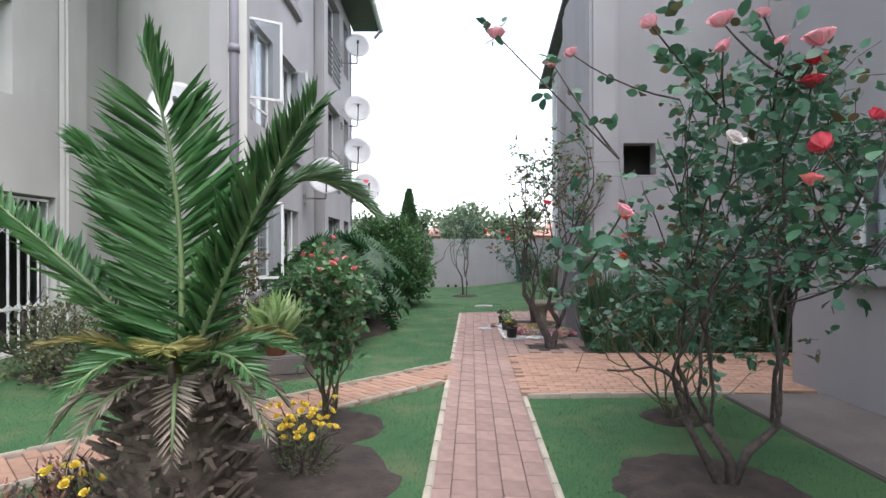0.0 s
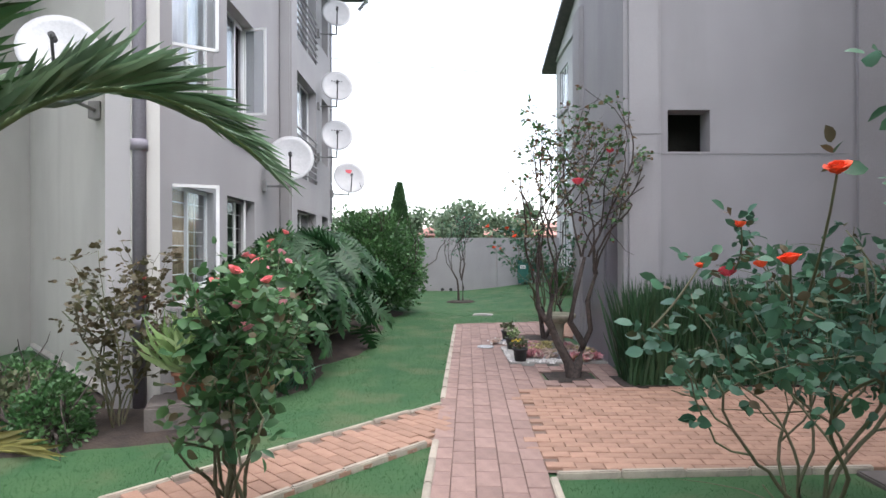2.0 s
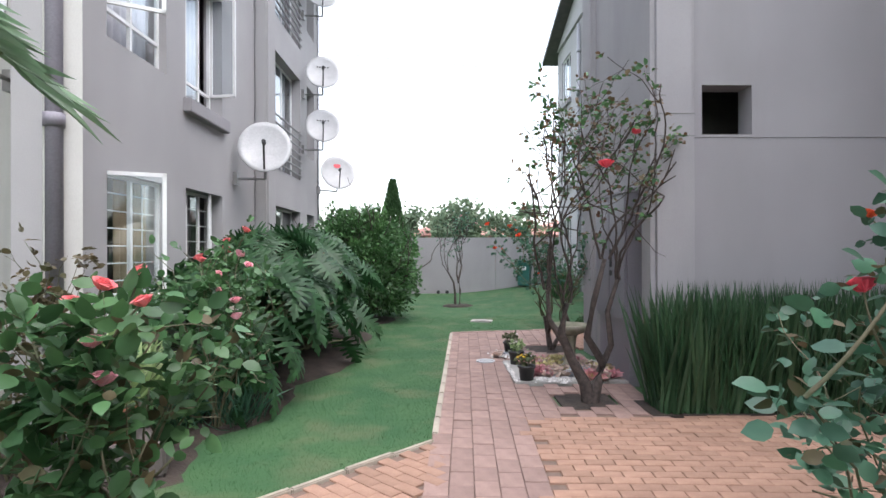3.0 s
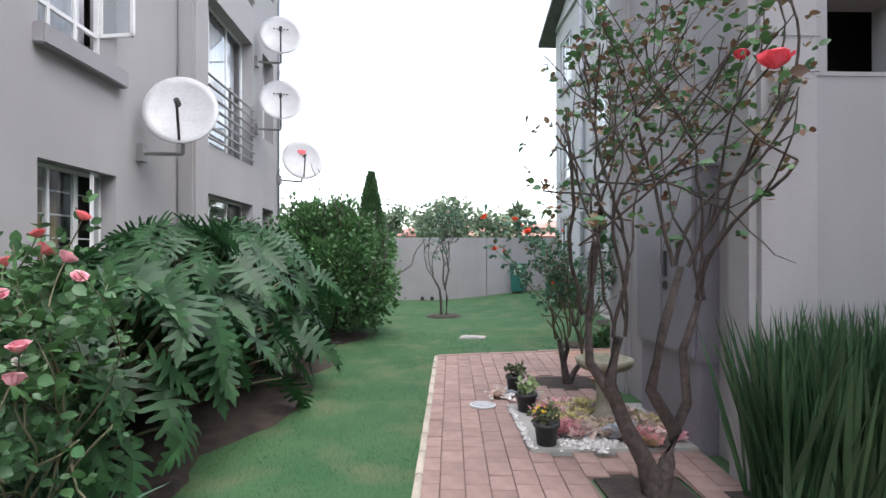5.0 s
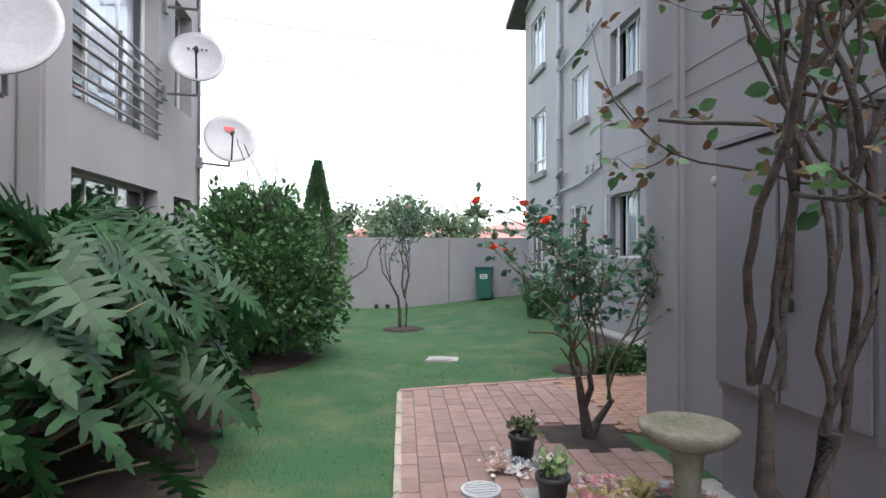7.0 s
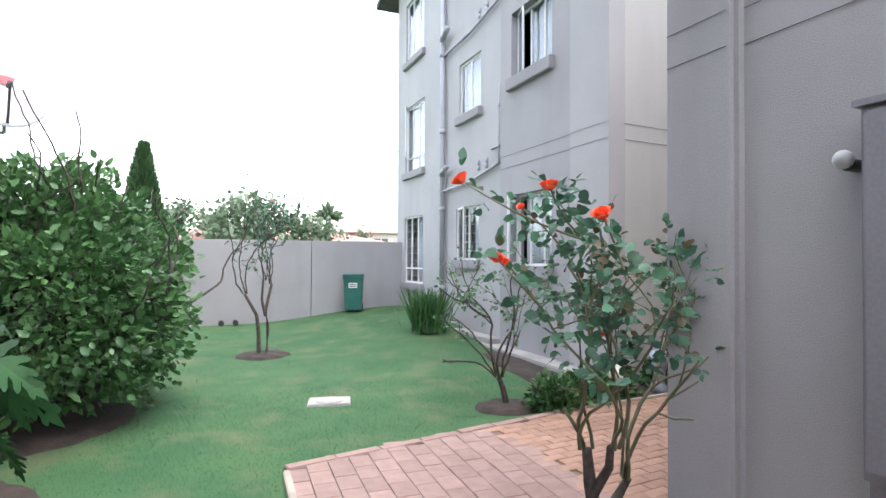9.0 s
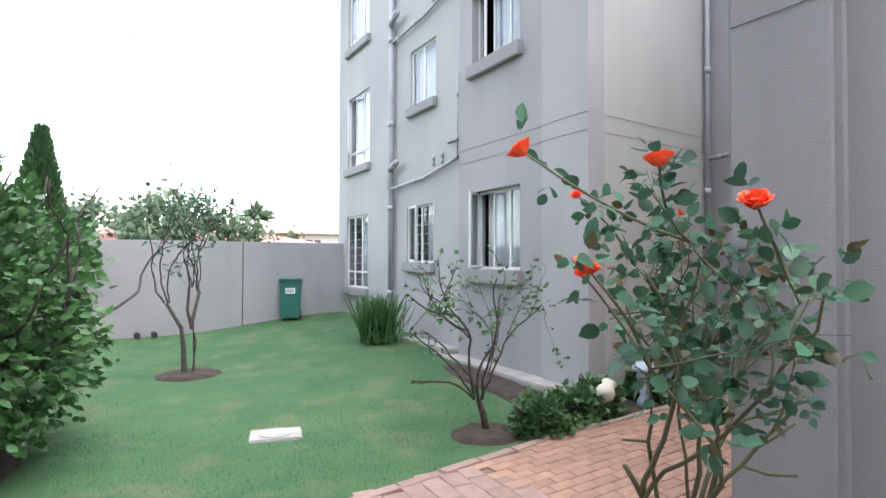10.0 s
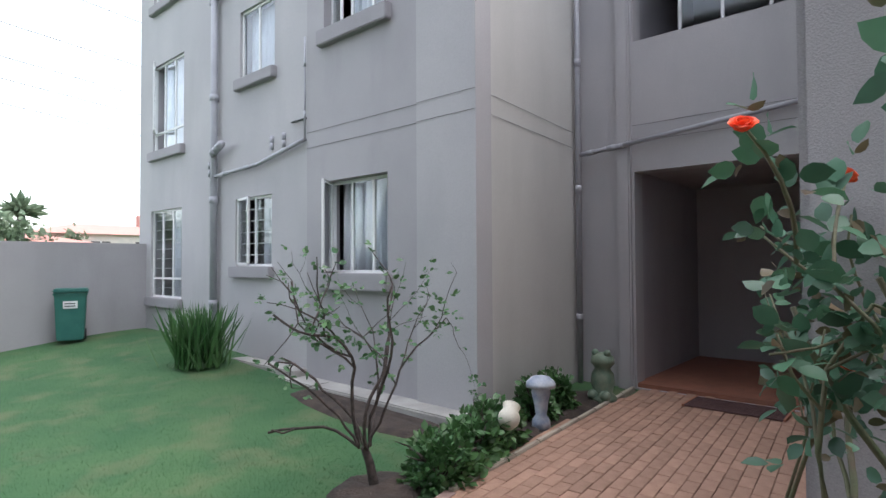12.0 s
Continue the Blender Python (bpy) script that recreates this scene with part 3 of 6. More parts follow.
def rose(seed, base, height, spread, canes, label, leaf=ROSE_LEAF, leaf_size=0.06, per=3, low=0.4, blooms=(), levels=2, radius=0.014, bark=CANE, trunk=None, fork=0.4, twist=0.22, name="rose_bush", step=0.09, second=None, lean=(0, 0), group="rose bushes", reach=None, prune=(), share=0.16):
    """A rose: a crown of canes on a stump, leaves on the upper twigs, blooms at given places (relative to the base)."""
    rng = np.random.default_rng(seed)
    ob = thing(name, pose(*base), label, "rose bush", group)
    # plan lines a x + b y = c up to which the bush is cut back
    cut = [(a, b, c - a * base[0] - b * base[1]) for a, b, c in prune]
    lines, stump = [], []
    starts = [((0, 0, 0), None)]
    if trunk:
        stump = [[(q, r) for q, r in limb] for limb in trunk]
        starts = [(limb[-1][0], Vector(limb[-1][0]) - Vector(limb[-2][0])) for limb in trunk]
    for i in range(canes):
        s, d0 = starts[i % len(starts)]
        a = i * 2.4 + rng.uniform(-0.4, 0.4)
        out = spread / max(height, 0.1) * rng.uniform(0.35, 1.0)
        way = np.array([math.cos(a) * out + lean[0], math.sin(a) * out + lean[1], 1.0])
        if d0 is not None:
            way = way + np.array(d0.normalized()) * 0.5
        off = np.array([math.cos(a), math.sin(a), 0]) * 0.04
        length = (height - s[2]) * rng.uniform(0.75, 1.02)
        grow(rng, np.array(s) + off, way, length, radius * rng.uniform(0.75, 1.15), levels, lines, twist, fork, 0.1, step, reach or spread, height * rng.uniform(0.82, 1.06), cut)
    grown = len(lines)
    allp = [np.array(p) for l in lines for p, r in l]
    arr = np.array(allp)
    for (x, y, z, size, colour) in blooms:
        at = np.array([x, y, z]) - np.array(base)
        ok = arr[arr[:, 2] < at[2] - 0.22]
        q = ok[np.argmin(np.linalg.norm(ok - at, axis=1))] if len(ok) else np.zeros(3)
        mid = (q + at) / 2 + rng.normal(size=3) * 0.03 - np.array([0, 0, 0.02])
        cur = [(tuple((1 - t) ** 2 * q + 2 * t * (1 - t) * mid + t * t * at), 0.006 * (1 - 0.4 * t)) for t in np.linspace(0, 1, 6)]
        lines.append(cur)
        bloom(ob, at, size, colour, rng)
    if stump:
        tubes("trunk", stump, BARK, ob, 9)
    tubes("stem", lines, bark, ob, 5)
    P, D = [], []
    for m, l in enumerate(lines):
        for i in range(1, len(l)):
            p = np.array(l[i][0])
            if p[2] < height * low or m < grown and any(a * p[0] + b * p[1] < c for a, b, c in cut):
                continue
            d = p - np.array(l[i - 1][0])
            fine = l[i][1] < radius * 0.7
            for k in range(rng.poisson(per * (1.0 if fine else 0.3))):
                w = rng.normal(size=3) + d / (np.linalg.norm(d) + 1e-9) * 0.5 + np.array([0, 0, -0.15])
                w /= np.linalg.norm(w)
                stalk = p + w * rng.uniform(0.01, 0.05)
                side = np.cross(w, [0, 0, 1.0])
                for q, e in ((stalk + w * leaf_size * 0.9, w), (stalk + w * leaf_size * 0.45, w * 0.5 + side), (stalk + w * leaf_size * 0.45, w * 0.5 - side)):
                    P.append(q)
                    D.append(e)
    P, D = np.array(P).reshape(-1, 3), np.array(D).reshape(-1, 3)
    pick = rng.random(len(P)) < (share if second else 0)
    leaves("foliage", P[~pick], D[~pick], rng.uniform(0.6, 1.25, (~pick).sum()) * leaf_size, ROSY, leaf, ob, rng, 0.5)
    if second:
        leaves("old_foliage", P[pick], D[pick], rng.uniform(0.5, 1.0, pick.sum()) * leaf_size, ROSY, second, ob, rng, 0.4, "yellowed and russet rose leaves")
    return ob


def shrub(name, seed, centre, radii, count, size, shape, mat, label, category="shrub", skirt=0.0, group="", second=None, stems=10, flat=0.45):
    """A dense shrub: short limbs from its foot and leaves on an uneven shell and inside."""
    rng = np.random.default_rng(seed)
    cx, cy, cz = centre
    ob = thing(name, pose(cx, cy, cz), label, category, group)
    rx, ry, rz = radii
    u = unit(rng.normal(size=(count, 3)))
    u[:, 2] = np.where(u[:, 2] < -skirt, -u[:, 2], u[:, 2])
    lump = np.array([0.84 + 0.34 * noise.noise(Vector((float(a[0]) * 2.3 + seed, float(a[1]) * 2.3, float(a[2]) * 2.3))) + 0.22 * noise.noise(Vector((float(a[0]) * 6.0, float(a[1]) * 6.0 + seed, float(a[2]) * 6.0))) for a in u])
    rad = lump * (1 - 0.5 * rng.random(count) ** 2.2 + 0.12 * rng.random(count) ** 8)
    mid = rz * skirt / (1 + skirt)
    P = np.column_stack([u[:, 0] * rx * rad, u[:, 1] * ry * rad, mid + u[:, 2] * (rz - mid) * rad])
    P[:, 2] = np.maximum(P[:, 2], 0.03)
    D = u + rng.normal(size=(count, 3)) * 0.6
    pick = rng.random(count) < (0.25 if second else 0)
    leaves("foliage", P[~pick], D[~pick], rng.uniform(0.6, 1.3, (~pick).sum()) * size, shape, mat, ob, rng, flat)
    if second:
        leaves("old_foliage", P[pick], D[pick], rng.uniform(0.6, 1.2, pick.sum()) * size, shape, second, ob, rng, flat)
    lines = []
    for i in range(stems):
        a = i * 2.4
        grow(rng, (math.cos(a) * 0.05, math.sin(a) * 0.05, 0), (math.cos(a) * rx, math.sin(a) * ry, rz), rz * 0.85, 0.015 + 0.008 * rz, 1, lines, 0.2, 0.3)
    tubes("stem", lines, BARK, ob, 5)
    return ob


def tuft(name, seed, area, count, height, mat, label, category, width=1.0, splay=0.25, group="", shape=STIFF):
    """Upright blades standing on area(rng) -> (x, y, z)."""
    rng = np.random.default_rng(seed)
    P = np.array([area(rng) for i in range(count)])
    base = P.mean(axis=0)
    base[2] = P[:, 2].min()
    ob = thing(name, pose(*base), label, category, group)
    P = P - base
    D = rng.normal(size=(count, 3)) * splay
    D[:, 2] = 1
    if splay > 0.3:
        D[:, :2] += P[:, :2] * 2.0
    sh = ([(a * width, b, c) for a, b, c in shape[0]], shape[1])
    leaves("blade_mass", P, D, rng.uniform(0.55, 1.08, count) * height, sh, mat, ob, rng, 0.05)
    return ob


def frond(name, parent, ctrl, length_leaf, mat, rng, n=60, droop=0.25):
    """A palm frond: a curved midrib through ctrl with two rows of leaflets."""
    a, b, c = [np.array(q, float) for q in ctrl]
    ts = np.linspace(0, 1, n)
    pos = np.array([(1 - t) ** 2 * a + 2 * t * (1 - t) * b + t * t * c for t in ts])
    rib = tubes(name, [[(tuple(p), 0.02 * (1 - 0.85 * t) + 0.002) for p, t in zip(pos[::4], ts[::4])]], YELLOWISH if mat is YELLOWISH else PALM_RIB, parent, 6)
    P, D, S = [], [], []
    for i in range(4, n):
        d = pos[i] - pos[i - 1]
        d /= np.linalg.norm(d)
        side = np.cross(d, [0, 0, 1.0])
        if np.linalg.norm(side) < 0.2:
            side = np.array([1.0, 0.3, 0])
        side /= np.linalg.norm(side)
        up = np.cross(side, d)
        t = ts[i]
        s = length_leaf * (0.35 + 0.65 * math.sin(math.pi * min(1, 0.18 + t * 0.78)))
        for sg in (1, -1):
            for rep in range(2):
                w = d * (0.55 + 0.6 * t) + side * sg * 0.85 + up * 0.28 - np.array([0, 0, droop]) * rng.uniform(0.5, 1.3) + rng.normal(size=3) * 0.06
                P.append(pos[i] + d * rng.uniform(-0.01, 0.01))
                D.append(w)
                S.append(s * rng.uniform(0.85, 1.1))
    sh = ([(x * 0.42, y, z * 0.6) for x, y, z in LANCE[0]], LANCE[1])
    leaves("frond_blade", P, D, S, sh, mat, rib, rng, 0.35)
    return rib


PALM_RIB = material("palm_midrib", (0.15, 0.21, 0.09), (0.11, 0.16, 0.065), 0.5, 8, 60, 0.05)
PALM_SILVER = leaf_mat("palm_leaflet_silvery", (0.14, 0.23, 0.13), (0.2, 0.29, 0.18), 0.4)


def lobed_leaf(length, rng):
    """A big philodendron blade cut deeply into wavy fingers; lies along +y, its face up, folded along the midrib."""
    n = 8
    verts, faces = [], []

    def sag(x, y):
        return -0.25 * y * y / length - 0.55 * x * x / length + 0.16 * abs(x)

    rib = [(0, length * t) for t in np.linspace(-0.02, 0.92, n + 1)]
    for sg in (1, -1):
        for i in range(n):
            t = (i + 0.5) / n
            a, b = rib[i], rib[i + 1]
            reach = length * (0.5 - 0.36 * t ** 1.4) * rng.uniform(0.85, 1.08)
            turn = -0.75 + 1.75 * t ** 0.8 + rng.normal() * 0.08
            wx, wy = math.cos(turn), math.sin(turn)
            mid = ((a[0] + b[0]) / 2, (a[1] + b[1]) / 2)
            half = length / n
            base = len(verts)
            prof = ((0.0, 0.5), (0.27, 0.5), (0.5, 0.3), (0.82, 0.28), (1.0, 0.06))
            ripple = rng.uniform(-0.02, 0.035) * length
            for k, (u, w) in enumerate(prof):
                cx, cy = mid[0] + wx * reach * u, mid[1] + wy * reach * u
                for e in (1, -1):
                    if k == 0:
                        x, y = 0.0, (b if e > 0 else a)[1]
                    else:
                        x, y = cx - wy * half * w * e, cy + wx * half * w * e
                    z = sag(x, y) + ripple * math.sin(u * 5 + i) * u
                    verts.append((sg * x, y, z))
            for k in range(len(prof) - 1):
                p = base + 2 * k
                q = (p, p + 1, p + 3, p + 2)
                faces.append(q if sg > 0 else q[::-1])
    k = len(verts)
    y = rib[-1][1]
    verts += [(-0.05 * length, y, sag(0, y)), (0.05 * length, y, sag(0, y)), (0.05 * length, y + 0.09 * length, sag(0, y + 0.09 * length)), (0, length * 1.12, sag(0, 1.12 * length)), (-0.05 * length, y + 0.09 * length, sag(0, y + 0.09 * length))]
    faces.append((k, k + 1, k + 2, k + 3, k + 4))
    return verts, faces


def philodendron(seed, base, height, spread, count, label):
    rng = np.random.default_rng(seed)
    ob = thing("philodendron", pose(*base), label, "philodendron", "philodendrons in the bed")
    shapes = []
    for s in range(4):
        v, f = lobed_leaf(1.0, rng)
        me = bpy.data.meshes.new("lobed_leaf")
        me.from_pydata(v, [], f)
        me.materials.append(PHILO)
        me.shade_smooth()
        shapes.append(me)
    for i in range(count):
        a = i * 2.4 + rng.uniform(-0.3, 0.3)
        e = rng.random() ** 0.7
        tip = np.array([math.cos(a) * spread * e, math.sin(a) * spread * e, height * (0.14 + 0.82 * (1 - e * e * rng.uniform(0.3, 1.0)))])
        mid = np.array([tip[0] * 0.25, tip[1] * 0.25, tip[2] * 0.75])
        tubes("stalk", [[(tuple(t * t * tip + 2 * t * (1 - t) * mid), 0.014 - 0.006 * t) for t in np.linspace(0, 1, 6)]], CANE, ob, 5)
        leaf = new("leaf", shapes[i % 4])
        leaf.parent = ob
        s = rng.uniform(0.32, 0.54)
        pitch = -0.15 - 0.95 * e * rng.uniform(0.5, 1.1)
        leaf.matrix_basis = Matrix.Translation(tip) @ Euler((0, 0, a - math.pi / 2 + rng.normal() * 0.6)).to_matrix().to_4x4() @ Euler((pitch, rng.normal() * 0.45, 0)).to_matrix().to_4x4() @ Matrix.Diagonal((s, s, s, 1))
    return ob


# ---- planting ----
rng0 = np.random.default_rng(3)
# palm beside the path
palm = thing("palm_tree", pose(-1.45, 3.05, 0), "young date palm with shaggy brown stump and arching fronds", "palm tree")
bm = bmesh.new()
bmesh.ops.create_cone(bm, cap_ends=True, segments=28, radius1=0.3, radius2=0.27, depth=0.86, matrix=Matrix.Translation((0, 0, 0.4)))
bmesh.ops.subdivide_edges(bm, edges=bm.edges, cuts=3, use_grid_fill=True)
for v in bm.verts:
    k = 1 + 0.16 * noise.noise(v.co * 7)
    v.co.x *= k
    v.co.y *= k
part("trunk", bm, PALMBARK, palm, "fibrous brown palm stump", True)
bm = bmesh.new()
for i in range(260):
    a, h = i * 2.4 + rng0.normal() * 0.15, 0.02 + 0.85 * (i / 260)
    rr = 0.3 - 0.03 * h
    p = Vector((math.cos(a) * rr, math.sin(a) * rr, h))
    out = Vector((math.cos(a), math.sin(a), 0.8 + rng0.normal() * 0.6)).normalized()
    L = rng0.uniform(0.05, 0.2)
    w = Vector((-math.sin(a), math.cos(a), 0)) * rng0.uniform(0.015, 0.045)
    t = p + out * L
    q = out.cross(w).normalized() * 0.02
    c = [bm.verts.new(z) for z in (p - w, p + w, t + w * 0.5, t - w * 0.5, p - w - q, p + w - q, t + w * 0.4 - q, t - w * 0.4 - q)]
    for f in ((0, 1, 2, 3), (7, 6, 5, 4), (0, 4, 5, 1), (1, 5, 6, 2), (2, 6, 7, 3), (3, 7, 4, 0)):
        bm.faces.new([c[k] for k in f])
part("boot_crust", bm, PALMBARK, palm, "cut brown frond bases")
c0 = (0.0, 0.0, 0.85)
for ctrl, ll, mt in (
        (((0, 0, 0.85), (0.02, 0.1, 1.85), (-0.16, -0.05, 2.58)), 0.47, PALM_LEAF),
        (((0.05, 0.05, 0.85), (0.3, 0.55, 2.45), (0.97, 0.8, 1.76)), 0.36, PALM_SILVER),
        (((0.05, 0.0, 0.85), (0.35, 0.05, 1.7), (0.76, -0.05, 2.28)), 0.42, PALM_LEAF),
        (((-0.05, 0.0, 0.85), (-0.35, 0.25, 2.1), (-0.62, 0.3, 2.08)), 0.42, PALM_LEAF),
        (((-0.05, 0, 0.85), (-0.5, 0.05, 1.35), (-1.25, 0.0, 1.95)), 0.36, PALM_LEAF)):
    frond("frond", palm, ctrl, ll, mt, rng0, 66)
for i in range(9):
    a = i * 0.72
    e = (math.cos(a) * 0.62, math.sin(a) * 0.62, 0.95 + 0.12 * math.sin(i * 3))
    frond("short_frond", palm, ((0, 0, 0.8), (e[0] * 0.5, e[1] * 0.5, 1.1), e), 0.22, YELLOWISH if i % 2 else PALM_LEAF, rng0, 26)
for i in range(8):
    a = i * 0.8 + 0.3
    e = (math.cos(a) * 0.6, math.sin(a) * 0.6, 0.55)
    frond("dry_frond", palm, ((0, 0, 0.8), (e[0] * 0.7, e[1] * 0.7, 0.95), e), 0.16, material("dry_frond_fibre", (0.24, 0.19, 0.15), (0.32, 0.27, 0.22), 0.9, 8, 40, 0) if i == 0 else bpy.data.materials["dry_frond_fibre"], rng0, 22)

# roses
def toward(k, *rows):
    """Blooms brought nearer to the path by the factor k, on lines to the path's start at eye height."""
    return [(x * k, y * k, 1.5 + (z - 1.5) * k, d * k, c) for x, y, z, d, c in rows]


rose(11, (1.76, 3.4, 0), 2.5, 0.8, 9, "tall rose bush with pink and red blooms in a soil ring", ROSE_BLUE, 0.07, 1.3, 0.5,
     [(0.3, 3.1, 2.7, 0.075, "pink"), (0.62, 3.1, 2.53, 0.045, "pink"), (0.72, 3.1, 2.59, 0.055, "pink")] + toward(0.72, (1.56, 3.1, 2.77, 0.1, "pink"), (1.52, 3.0, 2.59, 0.075, "pink"), (1.89, 3.1, 2.64, 0.085, "pink"), (1.79, 3.1, 2.81, 0.055, "pink"), (2.11, 3.1, 2.67, 0.116, "pink"), (1.63, 3.1, 2.11, 0.085, "white"),
            (2.06, 3.1, 1.88, 0.09, "coral"), (1.16, 3.1, 2.76, 0.07, "pink"),
            (2.07, 3.1, 2.43, 0.095, "red"), (2.08, 3.1, 2.56, 0.095, "red"), (2.42, 3.1, 2.24, 0.065, "red"), (2.12, 3.1, 2.08, 0.095, "red")) + [(0.62, 1.9, 1.63, 0.05, "pink")], radius=0.014, bark=BARK, lean=(-0.2, -0.42), reach=1.75, prune=((1, -0.8, -1.44), (1, 0, 0.5)), second=ROSE_OLD,
     trunk=[[((0.05, 0.1, -0.03), 0.035), ((0, 0.02, 0.2), 0.03), ((-0.15, 0, 0.42), 0.026)], [((0.05, 0.1, -0.03), 0.03), ((0.1, 0, 0.25), 0.028), ((0.32, 0.05, 0.4), 0.024)], [((-0.0, 0.1, -0.03), 0.03), ((-0.16, 0.05, 0.25), 0.024), ((-0.3, 0, 0.5), 0.02)]])
rose(12, (-1.02, 4.95, 0), 1.3, 0.42, 9, "leafy rose bush with coral blooms", ROSE_LEAF, 0.075, 1.5, 0.42,
     [(-1.07, 4.87, 1.32, 0.05, "coral"), (-0.97, 4.87, 1.38, 0.055, "coral"), (-0.9, 4.7, 1.22, 0.05, "pink"), (-0.84, 4.65, 1.12, 0.055, "pink"), (-0.85, 4.87, 1.42, 0.045, "coral"), (-1.15, 4.8, 1.27, 0.05, "coral"), (-0.75, 4.7, 1.34, 0.045, "coral")], radius=0.012, second=ROSE_OLD)
rose(13, (-1.72, 7.75, 0), 1.5, 0.5, 8, "rose bush with pink and coral blooms before the philodendrons", ROSE_LEAF, 0.065, 1.8, 0.3,
     [(-2.05, 8.15, 1.43, 0.07, "coral"), (-1.62, 8.0, 1.46, 0.07, "pink"), (-1.53, 7.95, 1.36, 0.06, "pink"), (-1.45, 7.42, 1.1, 0.065, "pink"), (-1.42, 7.35, 0.98, 0.065, "pink"), (-1.75, 8.02, 1.5, 0.06, "coral"), (-1.6, 8.1, 1.68, 0.06, "coral"),
      (-1.7, 7.9, 1.58, 0.055, "coral"), (-1.5, 7.5, 1.02, 0.05, "white"), (-1.66, 7.6, 1.3, 0.05, "pink"), (-1.62, 7.5, 1.18, 0.055, "pink"), (-1.8, 7.6, 1.42, 0.06, "coral")], radius=0.011)
rose(14, (2.0, 4.9, 0), 1.65, 0.6, 9, "rose bush with orange-red blooms leaning to the path", ROSE_BLUE, 0.065, 1.7, 0.42,
     [(1.26, 3.86, 1.45, 0.05, "orange"), (1.15, 3.48, 1.7, 0.045, "orange"), (1.45, 4.35, 1.42, 0.04, "orange"), (1.12, 4.2, 1.42, 0.03, "orange"), (1.5, 4.6, 1.6, 0.035, "orange"), (1.75, 5.1, 1.62, 0.045, "orange"), (1.62, 4.95, 1.36, 0.06, "red")], radius=0.012, lean=(-0.4, -0.55), reach=1.5, prune=((1, -0.62, -1.75), (1, 0, 0.85)), second=ROSE_OLD)
rose(15, (1.6, 8.45, 0), 3.2, 0.5, 16, "old rose tree with a gnarled forked trunk and bare canes", ROSE_LEAF, 0.058, 0.75, 0.5,
     [(1.26, 6.7, 2.06, 0.07, "red"), (1.95, 8.05, 2.56, 0.06, "red")], radius=0.0125, bark=BARK, name="rose_tree", fork=0.34, second=ROSE_RUST, share=0.5, twist=0.17, lean=(0.02, -0.2), reach=1.3, prune=((1, -0.296, -1.75), (1, 0, 0.95), (-1, 0.7, 3.36)),
     trunk=[[((0.03, 0, -0.03), 0.075), ((-0.02, 0, 0.18), 0.06), ((-0.15, 0, 0.42), 0.048), ((-0.25, 0, 0.68), 0.042), ((-0.2, -0.02, 0.97), 0.032)],
            [((0.05, 0, -0.03), 0.065), ((0.11, 0, 0.2), 0.048), ((0.16, 0, 0.38), 0.045), ((0.0, -0.02, 0.64), 0.036), ((0.06, -0.05, 1.0), 0.03), ((0.15, -0.1, 1.4), 0.02)],
            [((-0.22, 0, 0.58), 0.036), ((-0.36, 0.04, 0.8), 0.03), ((-0.38, 0.0, 1.1), 0.022)],
            [((0.13, 0.03, 0.28), 0.035), ((0.25, 0.03, 0.55), 0.03), ((0.2, -0.02, 0.88), 0.026), ((0.29, -0.05, 1.2), 0.02)]])
rose(16, (1.84, 11.3, 0), 1.8, 0.5, 10, "rose bush with vivid orange-red blooms beside the paving", ROSE_BLUE, 0.058, 1.6, 0.52,
     [(0.87, 11.03, 1.86, 0.055, "orange"), (1.16, 10.78, 1.82, 0.055, "orange"), (1.25, 10.56, 1.69, 0.06, "orange"), (0.95, 10.85, 1.52, 0.055, "orange"), (1.32, 11.27, 1.78, 0.035, "orange"), (1.77, 11.15, 1.28, 0.035, "orange"), (1.08, 11.0, 1.5, 0.03, "orange"), (1.75, 11.15, 1.72, 0.03, "orange"), (1.6, 11.0, 1.15, 0.035, "orange")],
     radius=0.0115, twist=0.19, lean=(-0.36, -0.32), reach=1.2, prune=((0.2, -1, -10.98), (-1, 1.494, 14.07), (1, 0, 0.98)), second=ROSE_OLD, trunk=[[((0, 0, -0.03), 0.05), ((-0.03, 0, 0.15), 0.042), ((-0.05, 0.02, 0.3), 0.036), ((-0.1, -0.02, 0.5), 0.026)], [((0, 0, -0.03), 0.045), ((0.08, 0.02, 0.12), 0.032), ((0.2, 0.0, 0.3), 0.02)], [((-0.04, 0.0, 0.25), 0.03), ((-0.02, -0.1, 0.42), 0.024), ((-0.06, -0.16, 0.55), 0.02)]])
rose(17, (0.7, 17.9, rise(0.7, 17.9)), 2.75, 0.6, 9, "sparse old standard rose tree on the lawn", ROSE_BLUE, 0.055, 0.6, 0.5, [(0.8, 17.8, 2.4, 0.05, "pink"), (1.2, 17.8, 2.2, 0.045, "pink")], radius=0.012, fork=0.34, twist=0.22, bark=BARK, name="rose_tree",
     trunk=[[((-0.06, 0, -0.03), 0.036), ((-0.07, 0, 0.35), 0.03), ((-0.1, 0, 0.62), 0.026), ((-0.28, 0.03, 0.95), 0.02)], [((0.05, 0, -0.03), 0.036), ((0.07, 0, 0.4), 0.03), ((0.03, 0, 0.7), 0.026), ((0.12, 0, 1.1), 0.02)], [((0.03, 0.0, 0.6), 0.024), ((-0.02, 0.08, 0.85), 0.02), ((0.0, 0.1, 1.15), 0.017)]])
rose(18, (2.74, 13.87, 0), 1.65, 0.75, 8, "thin, nearly leafless rose bush beside the lawn", ROSE_LEAF, 0.042, 1.0, 0.35, [], radius=0.013, bark=BARK, trunk=[[((0, 0, -0.03), 0.035), ((-0.05, 0, 0.18), 0.03), ((-0.1, 0, 0.3), 0.026)]])
